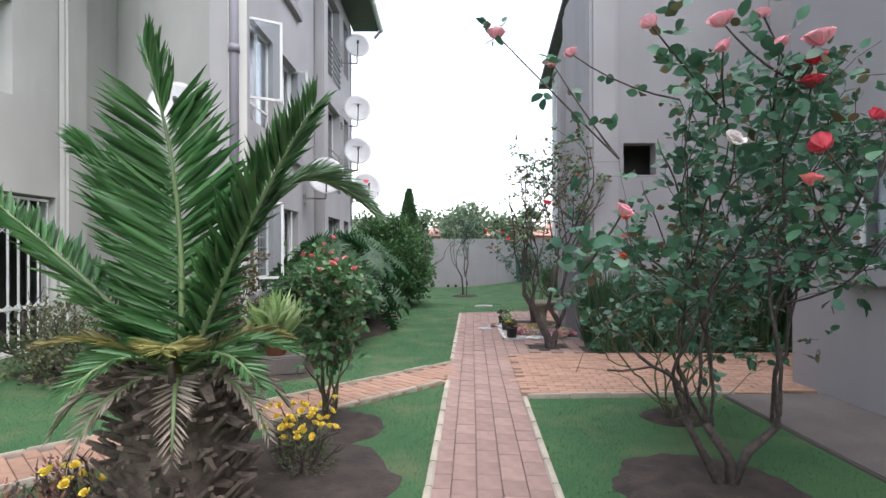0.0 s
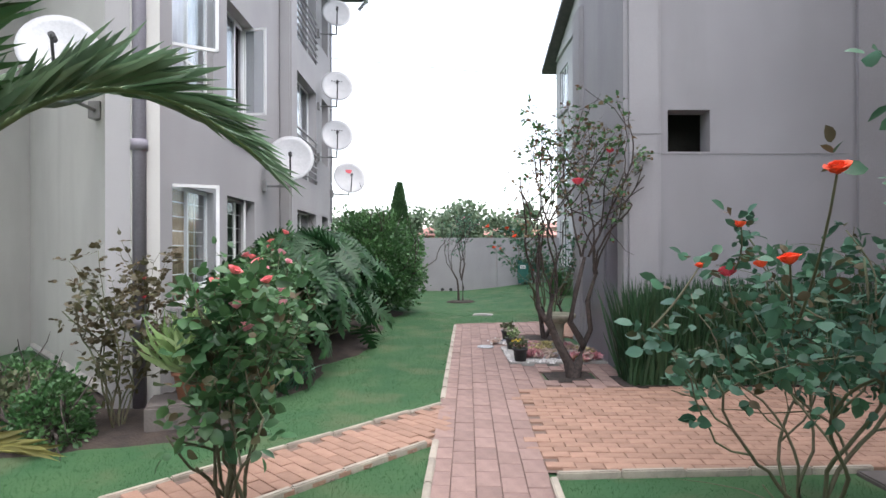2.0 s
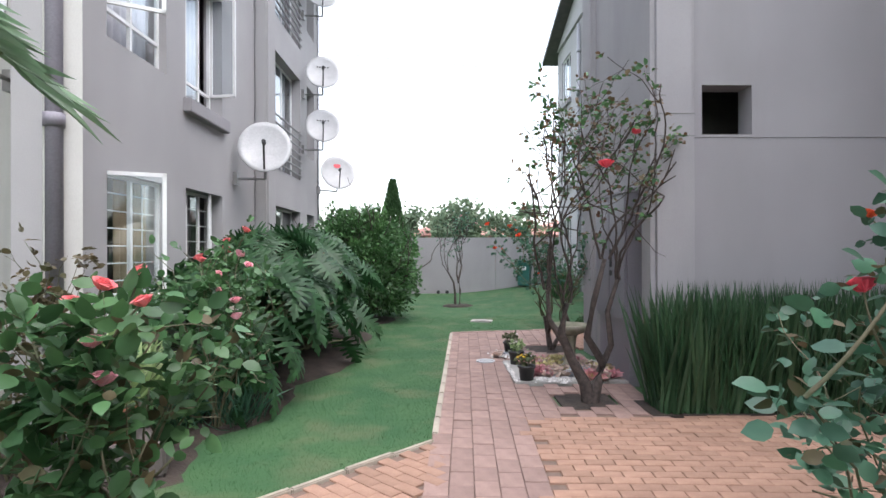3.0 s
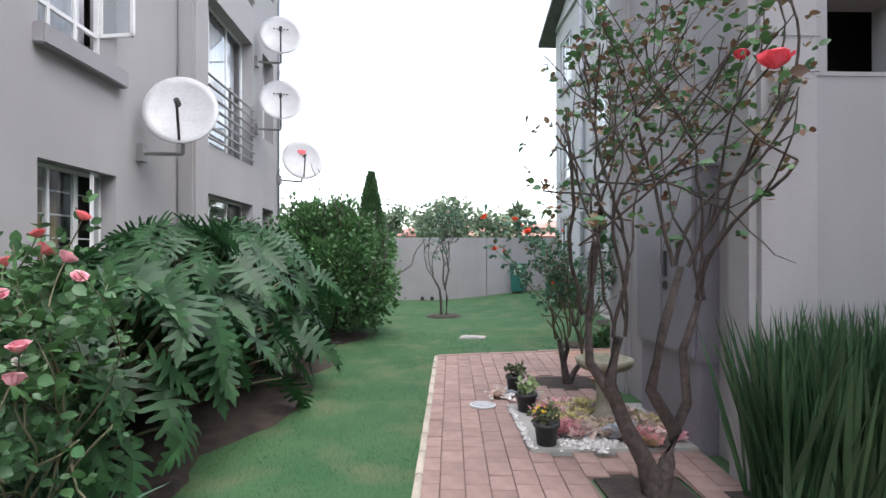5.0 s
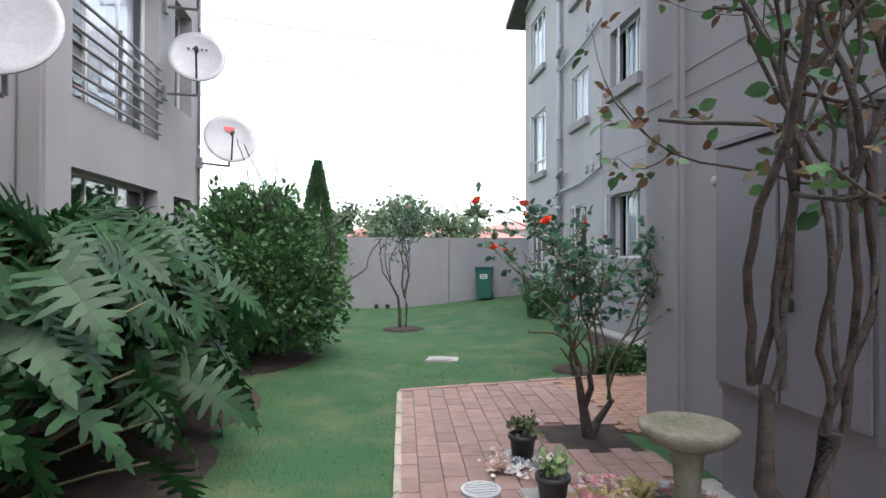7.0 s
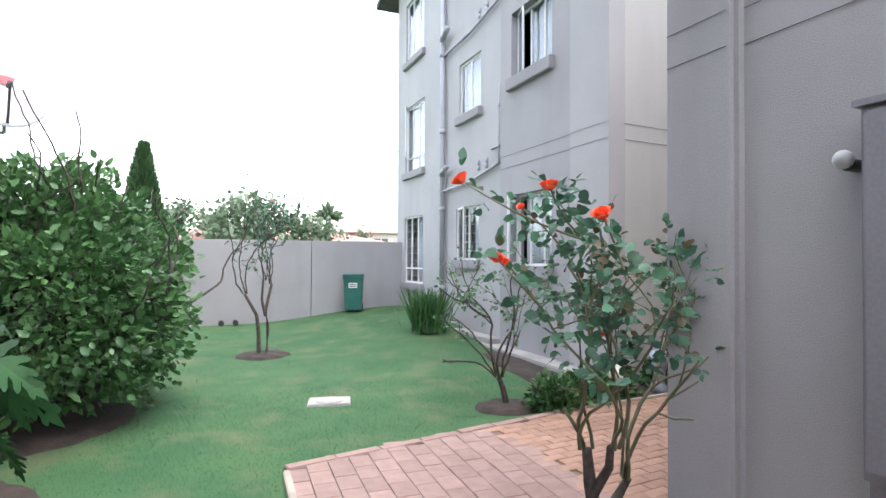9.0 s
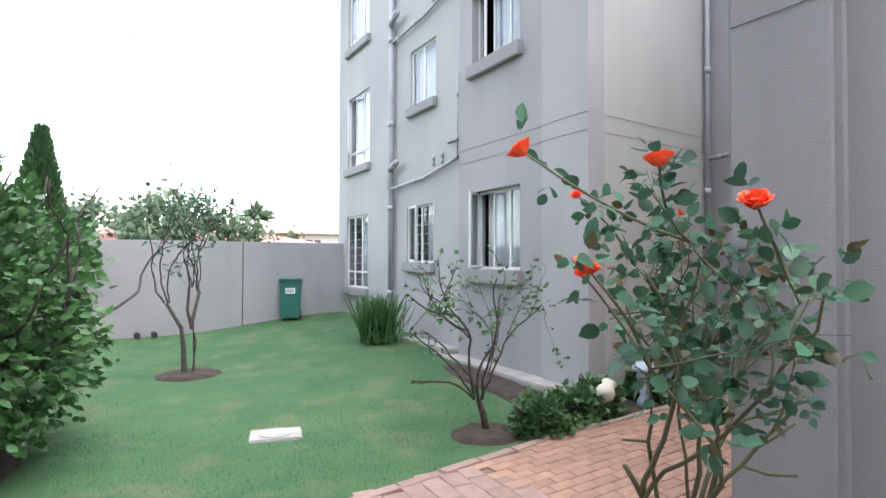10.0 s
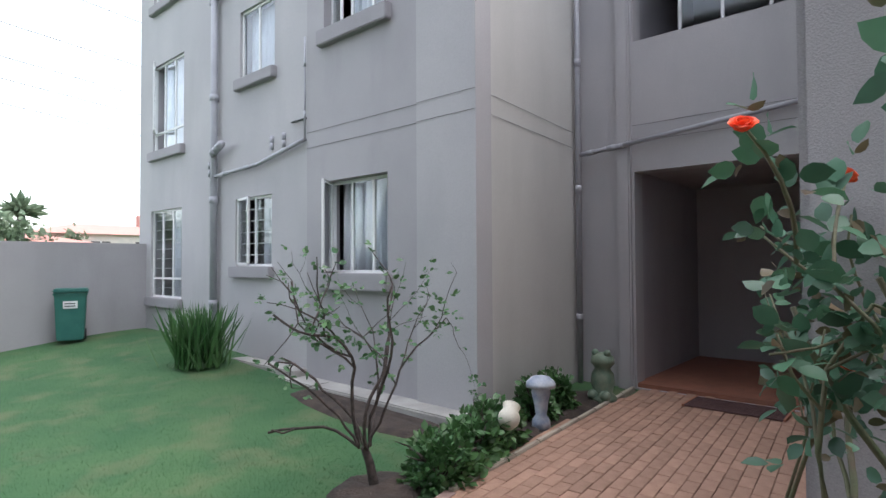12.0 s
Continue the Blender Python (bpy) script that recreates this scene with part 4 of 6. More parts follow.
rose(19, (-2.6, 6.65, 0.0), 1.55, 0.4, 8, "thin bush with small red buds against the wall", ROSE_OLD, 0.055, 1.8, 0.15, [(-2.35, 6.6, 1.1, 0.025, "red"), (-2.4, 6.7, 1.25, 0.025, "red"), (-2.8, 6.5, 1.0, 0.025, "red")], radius=0.009)

# left bed
for i, (x, y, h, s, n) in enumerate(((-2.0, 8.9, 1.5, 0.9, 110), (-2.0, 10.1, 1.8, 0.95, 130), (-1.8, 11.3, 1.85, 0.9, 120), (-2.0, 12.2, 1.85, 0.85, 100))):
    philodendron(30 + i, (x, y, 0), h, s, n, "large philodendron with deeply lobed glossy leaves")
shrub("citrus_shrub", 40, (-1.5, 15.2, 0), (1.4, 1.6, 2.4), 15000, 0.09, OVAL, SHRUB_LEAF, "dense dark green shrub in a soil ring", skirt=0.8)
shrub("hedge_shrub", 41, (-2.1, 18.3, 0), (0.9, 1.8, 2.1), 6000, 0.1, OVAL, SHRUB_LEAF, "dense green shrub behind the ring bed", skirt=0.3)
shrub("hedge_shrub", 42, (-4.6, 18.6, 0), (1.6, 2.0, 2.4), 5000, 0.11, OVAL, SHRUB_LEAF, "dense green shrub at the end of the block", skirt=0.3)
tree = thing("cypress_tree", pose(-1.32, 21.6, 0), "tall narrow dark green cypress before the boundary wall", "cypress")
rngc = np.random.default_rng(50)
n = 9000
h = rngc.random(n) ** 0.8 * 3.7
a = rngc.uniform(0, 6.283, n)
rr = 0.56 * np.minimum(1, 0.55 + h * 0.5) * np.clip((3.78 - h) / 2.6, 0, 1) ** 0.9 * (0.7 + 0.4 * rngc.random(n))
P = np.column_stack([np.cos(a) * rr, np.sin(a) * rr, h + 0.05])
leaves("crown", P, np.column_stack([np.cos(a) * 0.4, np.sin(a) * 0.4, np.ones(n)]) + rngc.normal(size=(n, 3)) * 0.2, rngc.uniform(0.08, 0.2, n), LANCE, CYPRESS, tree, rngc, 0.2)
tubes("trunk", [[((0, 0, -0.05), 0.1), ((0, 0, 2), 0.06), ((0, 0, 3.8), 0.015)]], BARK, tree, 8)
for i, (x, y, s, m2) in enumerate(((-4.3, 6.5, 0.55, DRYLEAF), (-4.9, 6.9, 0.55, DRYLEAF), (-3.5, 6.55, 0.45, DRYLEAF), (-3.9, 7.2, 0.5, SHRUB_LEAF), (-2.95, 6.35, 0.35, SHRUB_LEAF), (-2.2, 7.9, 0.4, SHRUB_LEAF))):
    shrub("low_shrub", 60 + i, (x, y, 0.0), (s, s * 1.1, 0.95 if x < -4 else 0.55), 1500, 0.05, OVAL, m2, "low dull green shrub beside the plinth", group="low shrubs", stems=7)
for i, (x, y) in enumerate(((-1.75, 8.15), (-2.05, 7.75), (-1.6, 7.9))):
    tuft("grass_tuft", 70 + i, lambda r, x=x, y=y: (x + r.normal() * 0.07, y + r.normal() * 0.07, 0.0), 130, 0.45, ROSE_BLUE, "drooping blue-green grass tuft", "grass tuft", 0.7, 0.5, "grass tufts", STRAP)

# reeds, right side
reeds = tuft("reed_bed", 80, lambda r: (r.uniform(2.15, 5.2), r.uniform(7.95, 8.36), 0.0), 4200, 1.15, REED, "dense bed of dark upright reed blades", "reeds", 0.7, 0.16)
tagged(reeds, kind="stuff")
tuft("spiky_plant", 81, lambda r: (3.66 + r.normal() * 0.13, 18.35 + r.normal() * 0.13, rise(3.66, 18.35)), 420, 0.85, SHRUB_LEAF, "spiky green clump on the lawn's edge", "spiky plant", 1.0, 0.3)
for i, (x, y, s) in enumerate(((3.15, 13.62, 0.33), (3.6, 13.75, 0.36), (4.05, 13.85, 0.33), (4.9, 13.95, 0.25), (5.35, 13.98, 0.25))):
    shrub("ground_cover", 90 + i, (x, y, 0), (s, s * 0.85, 0.36 if i < 3 else 0.4), 750, 0.07, OVAL, SHRUB_LEAF, "low glossy green ground cover by the paving", group="ground cover plants", stems=5, flat=0.6)
# yellow flowers and russet plants at the palm's foot
for i, (x, y) in enumerate(((-0.95, 3.75), (-1.05, 4.1), (-1.9, 3.0), (-1.75, 3.35))):
    rngy = np.random.default_rng(100 + i)
    ob = shrub("flower_clump", 100 + i, (x, y, 0), (0.22, 0.22, 0.32), 420, 0.045, LANCE, DRYLEAF, "low clump of small yellow blooms", "flowers", group="yellow flowers", stems=6)
    for k in range(20):
        bloom(ob, (rngy.normal() * 0.13, rngy.normal() * 0.13, rngy.uniform(0.24, 0.38)), 0.04, "yellow", rngy)
for i, (x, y) in enumerate(((-2.1, 3.1), (-2.35, 2.9), (-2.0, 2.75), (-2.25, 3.35))):
    shrub("russet_plant", 110 + i, (x, y, 0), (0.2, 0.2, 0.3), 420, 0.04, LANCE, RUSSET, "low russet bedding plant", "bedding plant", group="russet plants", stems=7)
# ---- windows and fittings ----
def opening(name, m, w, z0, z1, label, panes=2, bars=0, curtain=None, sash=None, sill=True, setback=0.16, frame_mat=WHITE, low=0.0, sill_drop=0.17):
    """A window in a wall; m puts its middle at ground height on the wall's face, x along the wall, y outwards. sash: ('near'/'far', degrees)."""
    ob = thing(name, m, label, "window", kind="structure")
    h = w / 2
    y = -setback
    b = 0.035
    bm = boxes((-h, h, y - 0.02, y + 0.02, z0, z0 + b), (-h, h, y - 0.02, y + 0.02, z1 - b, z1), (-h, -h + b, y - 0.02, y + 0.02, z0, z1), (h - b, h, y - 0.02, y + 0.02, z0, z1))
    for i in range(1, panes):
        c = -h + w * i / panes
        box(bm, c - b / 2, c + b / 2, y - 0.019, y + 0.019, z0 + 0.001, z1 - 0.001)
    if low:
        box(bm, -h + 0.001, h - 0.001, y - 0.018, y + 0.018, z0 + low - b / 2, z0 + low + b / 2)
    part("window_frame", bm, frame_mat, ob)
    for i in range(panes):
        a, c = -h + w * i / panes, -h + w * (i + 1) / panes
        if sash and ((i == 0 and sash[0] < 0) or (i == panes - 1 and sash[0] > 0)):
            continue
        g = part("pane", boxes((a + 0.02, c - 0.02, y - 0.004, y + 0.004, z0 + 0.02, z1 - 0.02)), GLASS, ob)
        g.visible_shadow = False
    if sash:
        sg, ang = sash
        pw = w / panes
        zl = z0 + (low or 0.02)
        hinge = pose(sg * h, y + 0.02, 0, 0, 0, 0) @ pose(0, 0, 0, 0, 0, -sg * ang)
        x0, x1 = (0, pw) if sg < 0 else (-pw, 0)
        bm = boxes((x0, x1, -0.014, 0.014, zl, zl + b), (x0, x1, -0.014, 0.014, z1 - b, z1), (x0, x0 + b, -0.014, 0.014, zl, z1), (x1 - b, x1, -0.014, 0.014, zl, z1))
        s = part("open_sash", bm, frame_mat, ob, "open casement sash")
        s.matrix_basis = pose(sg * h, y + 0.02, 0) @ Matrix.Rotation(radians(-sg * ang), 4, "Z")
        g = part("sash_pane", boxes((x0 + 0.02, x1 - 0.02, -0.003, 0.003, zl + 0.02, z1 - 0.02)), GLASS, s)
        g.visible_shadow = False
    if bars:
        bm = bmesh.new()
        for i in range(bars):
            zz = z0 + (z1 - z0) * (i + 1) / (bars + 1)
            rod(bm, (-h, y - 0.05, zz), (h, y - 0.05, zz), 0.007, 6)
        for c in (-0.3, 0.3):
            rod(bm, (c * w, y - 0.055, z0), (c * w, y - 0.055, z1), 0.007, 6)
        part("burglar_bars", bm, frame_mat, ob, "white burglar bars behind the glass")
    if curtain:
        mat, c0, c1 = curtain
        bm = bmesh.new()
        n = 40
        rows = []
        for i in range(n + 1):
            xx = -h + w * (c0 + (c1 - c0) * i / n)
            yy = y - 0.13 - 0.025 * math.sin(i * 1.3) - 0.01 * math.sin(i * 0.37)
            rows.append((bm.verts.new((xx, yy, z0 - 0.05)), bm.verts.new((xx, yy, z1 + 0.05))))
        for p, q in zip(rows, rows[1:]):
            bm.faces.new((p[0], q[0], q[1], p[1]))
        cu = part("curtain", bm, mat, ob, "hanging curtain behind the glass", True)
        sol = cu.modifiers.new("thickness", "SOLIDIFY")
        sol.thickness = 0.004
    if sill:
        part("window_sill", boxes((-h - 0.06, h + 0.06, -0.2, 0.09, z0 - sill_drop, z0 - 0.004), bevel=0.012), STUCCO_SHADE_SILL, ob, "thick grey plastered sill")
    return ob


def on_left(y):
    return pose(LX, y, 0, 0, 0, -90)


def on_right(x, y):
    return pose(x, y, 0, 0, 0, 90)


RC = (CURTAIN, 0.0, 1.0)
# left block (local x runs towards the viewer)
opening("window_1", on_left(8.46), 1.08, 0.88, 2.2, "white steel window with an open sash", 2, 7, (TANBLIND, 0.0, 0.5), (1, 65), True, 0.1, low=0.2)
opening("window_2", on_left(10.0), 1.1, 1.0, 2.22, "white steel window with burglar bars and blind", 3, 5, (TANBLIND, 0.35, 1.0), (-1, 20), False, 0.18)
opening("window_3", on_left(8.46), 1.08, 3.38, 4.85, "white steel window with an open sash", 2, 0, RC, (1, 60), False, 0.1, low=0.3)
opening("window_4", on_left(10.0), 1.1, 3.25, 4.88, "white steel window with pale curtains", 3, 0, RC, (-1, 80), True, 0.18, low=0.3)
opening("window_5", on_left(8.46), 1.08, 6.15, 7.6, "white steel window", 2, 0, RC)
opening("window_6", on_left(10.0), 1.1, 6.02, 7.6, "white steel window", 3, 0, RC)
opening("window_7", on_left(13.72), 2.25, 0.9, 2.3, "sliding window under the balcony", 3, 0, None, None, False, 0.2)
opening("window_8", on_left(13.72), 2.25, 2.98, 5.1, "balcony door with pale curtains", 3, 0, (CURTAIN, 0.0, 0.55), None, False, 0.2)
opening("window_9", on_left(13.72), 2.25, 5.75, 7.85, "balcony door with pale curtains", 3, 0, (CURTAIN, 0.0, 0.5), None, False, 0.2)
for i, (a, b) in enumerate(((1.3, 2.3), (3.6, 5.17), (6.4, 7.9))):
    opening("window_%d" % (10 + i), on_left(15.82), 0.75, a, b, "narrow window in a deep reveal", 1, 0, None, None, False, 0.2)
# right far wing
X1, X2 = RX + 0.08, RX
opening("window_13", on_right(X1, 21.4), 1.29, 0.92, 2.52, "white steel window with burglar bars", 3, 8, (CURTAIN, 0.0, 0.6), None, True, 0.06, low=0.35)
opening("window_14", on_right(X1, 18.42), 1.0, 1.49, 2.51, "white steel window with burglar bars", 2, 5, (CURTAIN, 0.0, 0.5), (1, 12), True, 0.06)
opening("window_15", on_right(X2, 16.05), 1.15, 1.41, 2.54, "white steel window with an open sash and pale curtains", 3, 0, (CURTAIN, 0.0, 1.0), (1, 55), True, 0.15, sill_drop=0.2)
opening("window_16", on_right(X1, 21.35), 1.3, 3.62, 5.24, "white steel window with pale curtains", 3, 0, RC, (1, 25), True, 0.06, low=0.35)
opening("window_17", on_right(X1, 18.33), 0.94, 4.3, 5.34, "white steel window with frosted panes", 2, 0, RC, None, True, 0.06)
opening("window_18", on_right(X2, 16.05), 1.15, 4.42, 5.48, "white steel window in a deep reveal", 3, 0, (CURTAIN, 0.2, 0.8), (1, 20), True, 0.15, sill_drop=0.2)
opening("window_19", on_right(X1, 21.35), 1.25, 6.38, 7.85, "white steel window", 3, 0, RC, None, True, 0.06)
opening("window_20", on_right(X1, 18.33), 0.94, 7.0, 7.95, "white steel window", 2, 0, RC, None, True, 0.06)
opening("window_21", on_right(X2, 16.05), 1.15, 7.1, 7.95, "white steel window in a deep reveal", 3, 0, RC, None, True, 0.15)
opening("window_22", on_right(3.9, 4.65), 1.3, 1.33, 2.35, "white steel window with pale curtain", 2, 0, RC, None, True, 0.1)
opening("window_23", on_right(6.95, 12.5), 1.5, 4.3, 5.55, "dark landing window", 3, 0, None, None, False, 0.25)


def railing(y0, y1, z0, n, gap):
    ob = thing("balcony_railing", pose(LX + 0.03, (y0 + y1) / 2, z0), "grey steel balcony railing with horizontal bars", "railing", "balcony railings")
    h = (y1 - y0) / 2
    for i in range(n):
        bm = bmesh.new()
        rod(bm, (0, -h, 0.08 + i * gap), (0, h, 0.08 + i * gap), 0.018, 8)
        part("rail", bm, RAIL, ob, smooth=True)
    for y in (-h + 0.03, h * 0.02, h - 0.03):
        part("post", boxes((-0.06, -0.02, y - 0.015, y + 0.015, 0.0, n * gap + 0.02)), RAIL, ob)


railing(12.58, 14.87, 2.98, 7, 0.145)
railing(12.58, 14.87, 5.75, 7, 0.145)


def downpipe(name, pts, r, label, mat=PIPE):
    ob = thing(name, pose(*pts[0]), label, "pipe", "wall pipes")
    o = Vector(pts[0])
    bm = bmesh.new()
    for a, b in zip(pts, pts[1:]):
        rod(bm, Vector(a) - o, Vector(b) - o, r, 10)
    for p in pts[1:-1]:
        bmesh.ops.create_uvsphere(bm, u_segments=10, v_segments=6, radius=r * 1.12, matrix=Matrix.Translation(Vector(p) - o))
    part("tube", bm, mat, ob, smooth=True)
    a, b = Vector(pts[0]) - o, Vector(pts[1]) - o
    n = max(2, int((b - a).length / 1.6))
    for i in range(n):
        q = a.lerp(b, (i + 0.5) / n)
        d = (b - a).normalized() * 0.05
        part("collar", rod(bmesh.new(), q - d, q + d, r * 1.25, 10), mat, ob, smooth=True)
    return ob


downpipe("drainpipe", [(LX + 0.06, 7.16, 0.0), (LX + 0.06, 7.16, 8.2)], 0.06, "mauve-grey drainpipe at the wall's corner", CABINET)
downpipe("drainpipe", [(RX + 0.0, 19.45, 0.1), (RX + 0.0, 19.45, 8.2)], 0.055, "grey soil pipe up the wall")
downpipe("waste_pipe", [(RX + 0.0, 19.42, 2.9), (RX + 0.02, 18.2, 2.95), (RX + 0.02, 17.05, 3.14)], 0.028, "grey waste pipe sloping to the soil pipe")
downpipe("waste_pipe", [(RX + 0.0, 19.42, 5.72), (RX + 0.02, 18.2, 5.78), (RX + 0.02, 17.05, 5.95)], 0.028, "grey waste pipe sloping to the soil pipe")
for z in (3.25, 6.05):
    downpipe("stub_pipe", [(RX - 0.05, 19.42, z), (RX - 0.1, 19.0, z + 0.1)], 0.05, "grey inspection stub on the soil pipe")
    downpipe("bracket_pipe", [(RX + 0.066, 19.72, z - 0.32), (RX + 0.066, 19.72, z - 0.08)], 0.018, "short grey vent pipe on the wall")
    for y in (17.9, 17.6):
        downpipe("overflow_pipe", [(RX + 0.062, y, z - 0.12), (RX + 0.062, y, z + 0.06)], 0.022, "short capped grey pipe on the wall")
downpipe("conduit", [(RX - 0.02, 17.0, 3.1), (RX - 0.02, 17.0, 4.45)], 0.014, "thin grey conduit on the wall")
downpipe("conduit", [(RX + 0.05, 17.05, 3.42), (RX + 0.05, 17.4, 3.42)], 0.012, "thin grey conduit on the wall", GROOVE)
downpipe("drainpipe", [(6.68, 14.36, 0.0), (6.68, 14.36, 8.2)], 0.035, "grey drainpipe in the corner")
downpipe("waste_pipe", [(6.68, 14.34, 2.9), (6.74, 13.8, 2.96), (6.76, 11.5, 3.2)], 0.03, "grey pipe above the entrance")
downpipe("cable_pipe", [(LX + 0.03, 16.5, 2.2), (LX + 0.03, 16.5, 8.1)], 0.02, "thin grey pipe at the wall's corner")

# grooves cut round the walls
GL = [((RX - 0.004, 15.0, 3.0), (RX - 0.004, 16.98, 3.0)), ((RX - 0.004, 15.0, 3.2), (RX - 0.004, 16.98, 3.2)), ((RX - 0.044, 14.22, 3.0), (RX - 0.044, 15.0, 3.0)), ((RX - 0.044, 14.22, 3.2), (RX - 0.044, 15.0, 3.2)),
      ((RX - 0.04, 14.224, 3.0), (6.66, 14.42, 3.0)), ((RX - 0.04, 14.224, 3.2), (6.66, 14.42, 3.2)), ((6.826, 13.7, 3.0), (6.826, 11.3, 3.0)), ((6.826, 13.7, 3.2), (6.826, 11.3, 3.2)),
      ((2.326, 10.9, 2.63), (2.326, 11.3, 2.63)), ((2.326, 10.9, 2.82), (2.326, 11.3, 2.82)), ((AX - 0.004, 8.8, 2.63), (AX - 0.004, 10.85, 2.63)), ((AX - 0.004, 8.8, 2.82), (AX - 0.004, 10.85, 2.82)),
      ((2.28, 8.416, 2.6), (2.66, 8.416, 2.6)), ((2.68, 8.496, 2.6), (4.9, 8.496, 2.6)), ((2.28, 8.416, 2.82), (2.66, 8.416, 2.82)), ((2.236, 8.45, 2.6), (2.236, 8.72, 2.6)), ((2.236, 8.45, 2.82), (2.236, 8.72, 2.82))]
for a, b in GL:
    trim("trim_groove", rod(bmesh.new(), a, b, 0.0022, 4), GROOVE, "thin dark joint in the plaster")


def dish(at, wall_at, r, face, label, badge=""):
    """A satellite dish: bowl, feed arm with head, mast and wall bracket. face: the way it looks."""
    ob = thing("satellite_dish", pose(*wall_at), label, "satellite dish", "satellite dishes")
    o = Vector(wall_at)
    c = Vector(at) - o
    rot = Vector(face).to_track_quat("Z", "Y").to_matrix().to_4x4()
    m = Matrix.Translation(c) @ rot
    bm = bmesh.new()
    rings = []
    for i in range(7):
        q = r * i / 6
        zz = 0.16 * r * (i / 6) ** 2
        rings.append([bm.verts.new(m @ Vector((math.cos(a) * q * 0.93, math.sin(a) * q, zz))) for a in np.linspace(0, 2 * math.pi, 33)[:-1]] if i else [bm.verts.new(m @ Vector((0, 0, 0)))])
    for k in range(32):
        bm.faces.new((rings[0][0], rings[1][k], rings[1][(k + 1) % 32]))
    for i in range(1, 6):
        for k in range(32):
            bm.faces.new((rings[i][k], rings[i + 1][k], rings[i + 1][(k + 1) % 32], rings[i][(k + 1) % 32]))
    bowl = part("bowl", bm, DISH, ob, smooth=True)
    sol = bowl.modifiers.new("thickness", "SOLIDIFY")
    sol.thickness = 0.012
    # the bowl's lower edge in the world
    low = c + (rot.to_3x3() @ Vector((0, -r * 0.9, 0.14 * r)) if (rot.to_3x3() @ Vector((0, -1, 0))).z < 0 else rot.to_3x3() @ Vector((0, r * 0.9, 0.14 * r)))
    head = c + Vector(face).normalized() * r * 0.75 + (low - c) * 0.12
    part("feed_arm", rod(bmesh.new(), low, head, 0.014, 8), DARK, ob, "thin dark feed arm")
    part("feed_head", rod(bmesh.new(), head, head + (c - head).normalized() * 0.1, 0.03, 10), DARK, ob, "dark feed head")
    mast_low = Vector((c.x, c.y, 0)) - Vector(face).normalized() * 0.06
    bm = bmesh.new()
    rod(bm, Vector((0, 0, 0)), Vector((mast_low.x, mast_low.y, 0)), 0.02, 8)
    rod(bm, Vector((mast_low.x, mast_low.y, 0)), c - Vector(face).normalized() * 0.03, 0.02, 8)
    part("mast", bm, RAIL, ob, "bent grey steel mast")
    part("wall_plate", boxes((-0.06, 0.06, -0.06, 0.06, -0.09, 0.09)), RAIL, ob)
    if badge == "red":
        bm = bmesh.new()
        up = (c - low).normalized()
        bmesh.ops.create_circle(bm, cap_ends=True, segments=20, radius=r * 0.2, matrix=Matrix.Translation(c + up * r * 0.52 + Vector(face).normalized() * 0.06) @ rot)
        part("badge", bm, bpy.data.materials["badge_red"], ob, "plain red round badge")
    elif badge:
        up = (c - low).normalized()
        bm = bmesh.new()
        side = up.cross(Vector(face)).normalized()
        for k in range(5):
            q = c + up * r * 0.35 + Vector(face).normalized() * 0.05 + side * (k - 2) * 0.05 * r / 0.35
            s = 0.016
            bm.faces.new([bm.verts.new(q + side * a + up * b) for a, b in ((-s, -s), (s, -s), (s, s), (-s, s))])
        part("badge", bm, DARK, ob, "small dark printed mark")
    return ob


material("badge_red", (0.6, 0.05, 0.07), None, 0.5, 5, 40, 0)
FACE = (0.22, -0.93, 0.3)
dish((-2.31, 10.98, 2.95), (LX, 10.98, 2.52), 0.39, FACE, "large white satellite dish on a wall bracket")
dish((-2.3, 15.0, 5.3), (LX, 15.0, 4.85), 0.39, FACE, "white satellite dish with a dark mark", "dark")
dish((-2.3, 15.0, 4.15), (LX, 15.0, 3.66), 0.39, FACE, "white satellite dish with a dark mark", "dark")
dish((-2.3, 16.75, 3.38), (LX + 0.02, 16.5, 2.95), 0.45, (0.35, -0.86, 0.35), "white satellite dish with a red round badge", "red")
dish((-2.3, 15.0, 7.0), (LX, 15.0, 6.55), 0.36, FACE, "white satellite dish high on the wall")
dish((-3.45, 7.2, 3.35), (-3.5, 7.85, 2.95), 0.36, (0.35, -0.9, 0.35), "white satellite dish on the angled wall")

# white sliding security gate on the patio
gate = thing("security_gate", pose(FX - 0.1, 8.85, 0.03), "white steel trellis security gate", "security gate")
for i in range(16):
    part("upright", boxes((-0.012, 0.012, -0.03 - i * 0.2, -0.008 - i * 0.2, 0.0, 2.28)), WHITE, gate)
for zz in (0.55, 1.7):
    for i in range(15):
        bm = bmesh.new()
        rod(bm, (0, -0.02 - i * 0.2, zz), (0, -0.22 - i * 0.2, zz + 0.14), 0.008, 6)
        rod(bm, (0, -0.02 - i * 0.2, zz + 0.14), (0, -0.22 - i * 0.2, zz), 0.008, 6)
        part("lattice", bm, WHITE, gate)
part("rail", boxes((-0.02, 0.02, -3.3, 0.0, 0.6, 0.64), (-0.02, 0.02, -3.3, 0.0, 2.24, 2.28)), WHITE, gate)

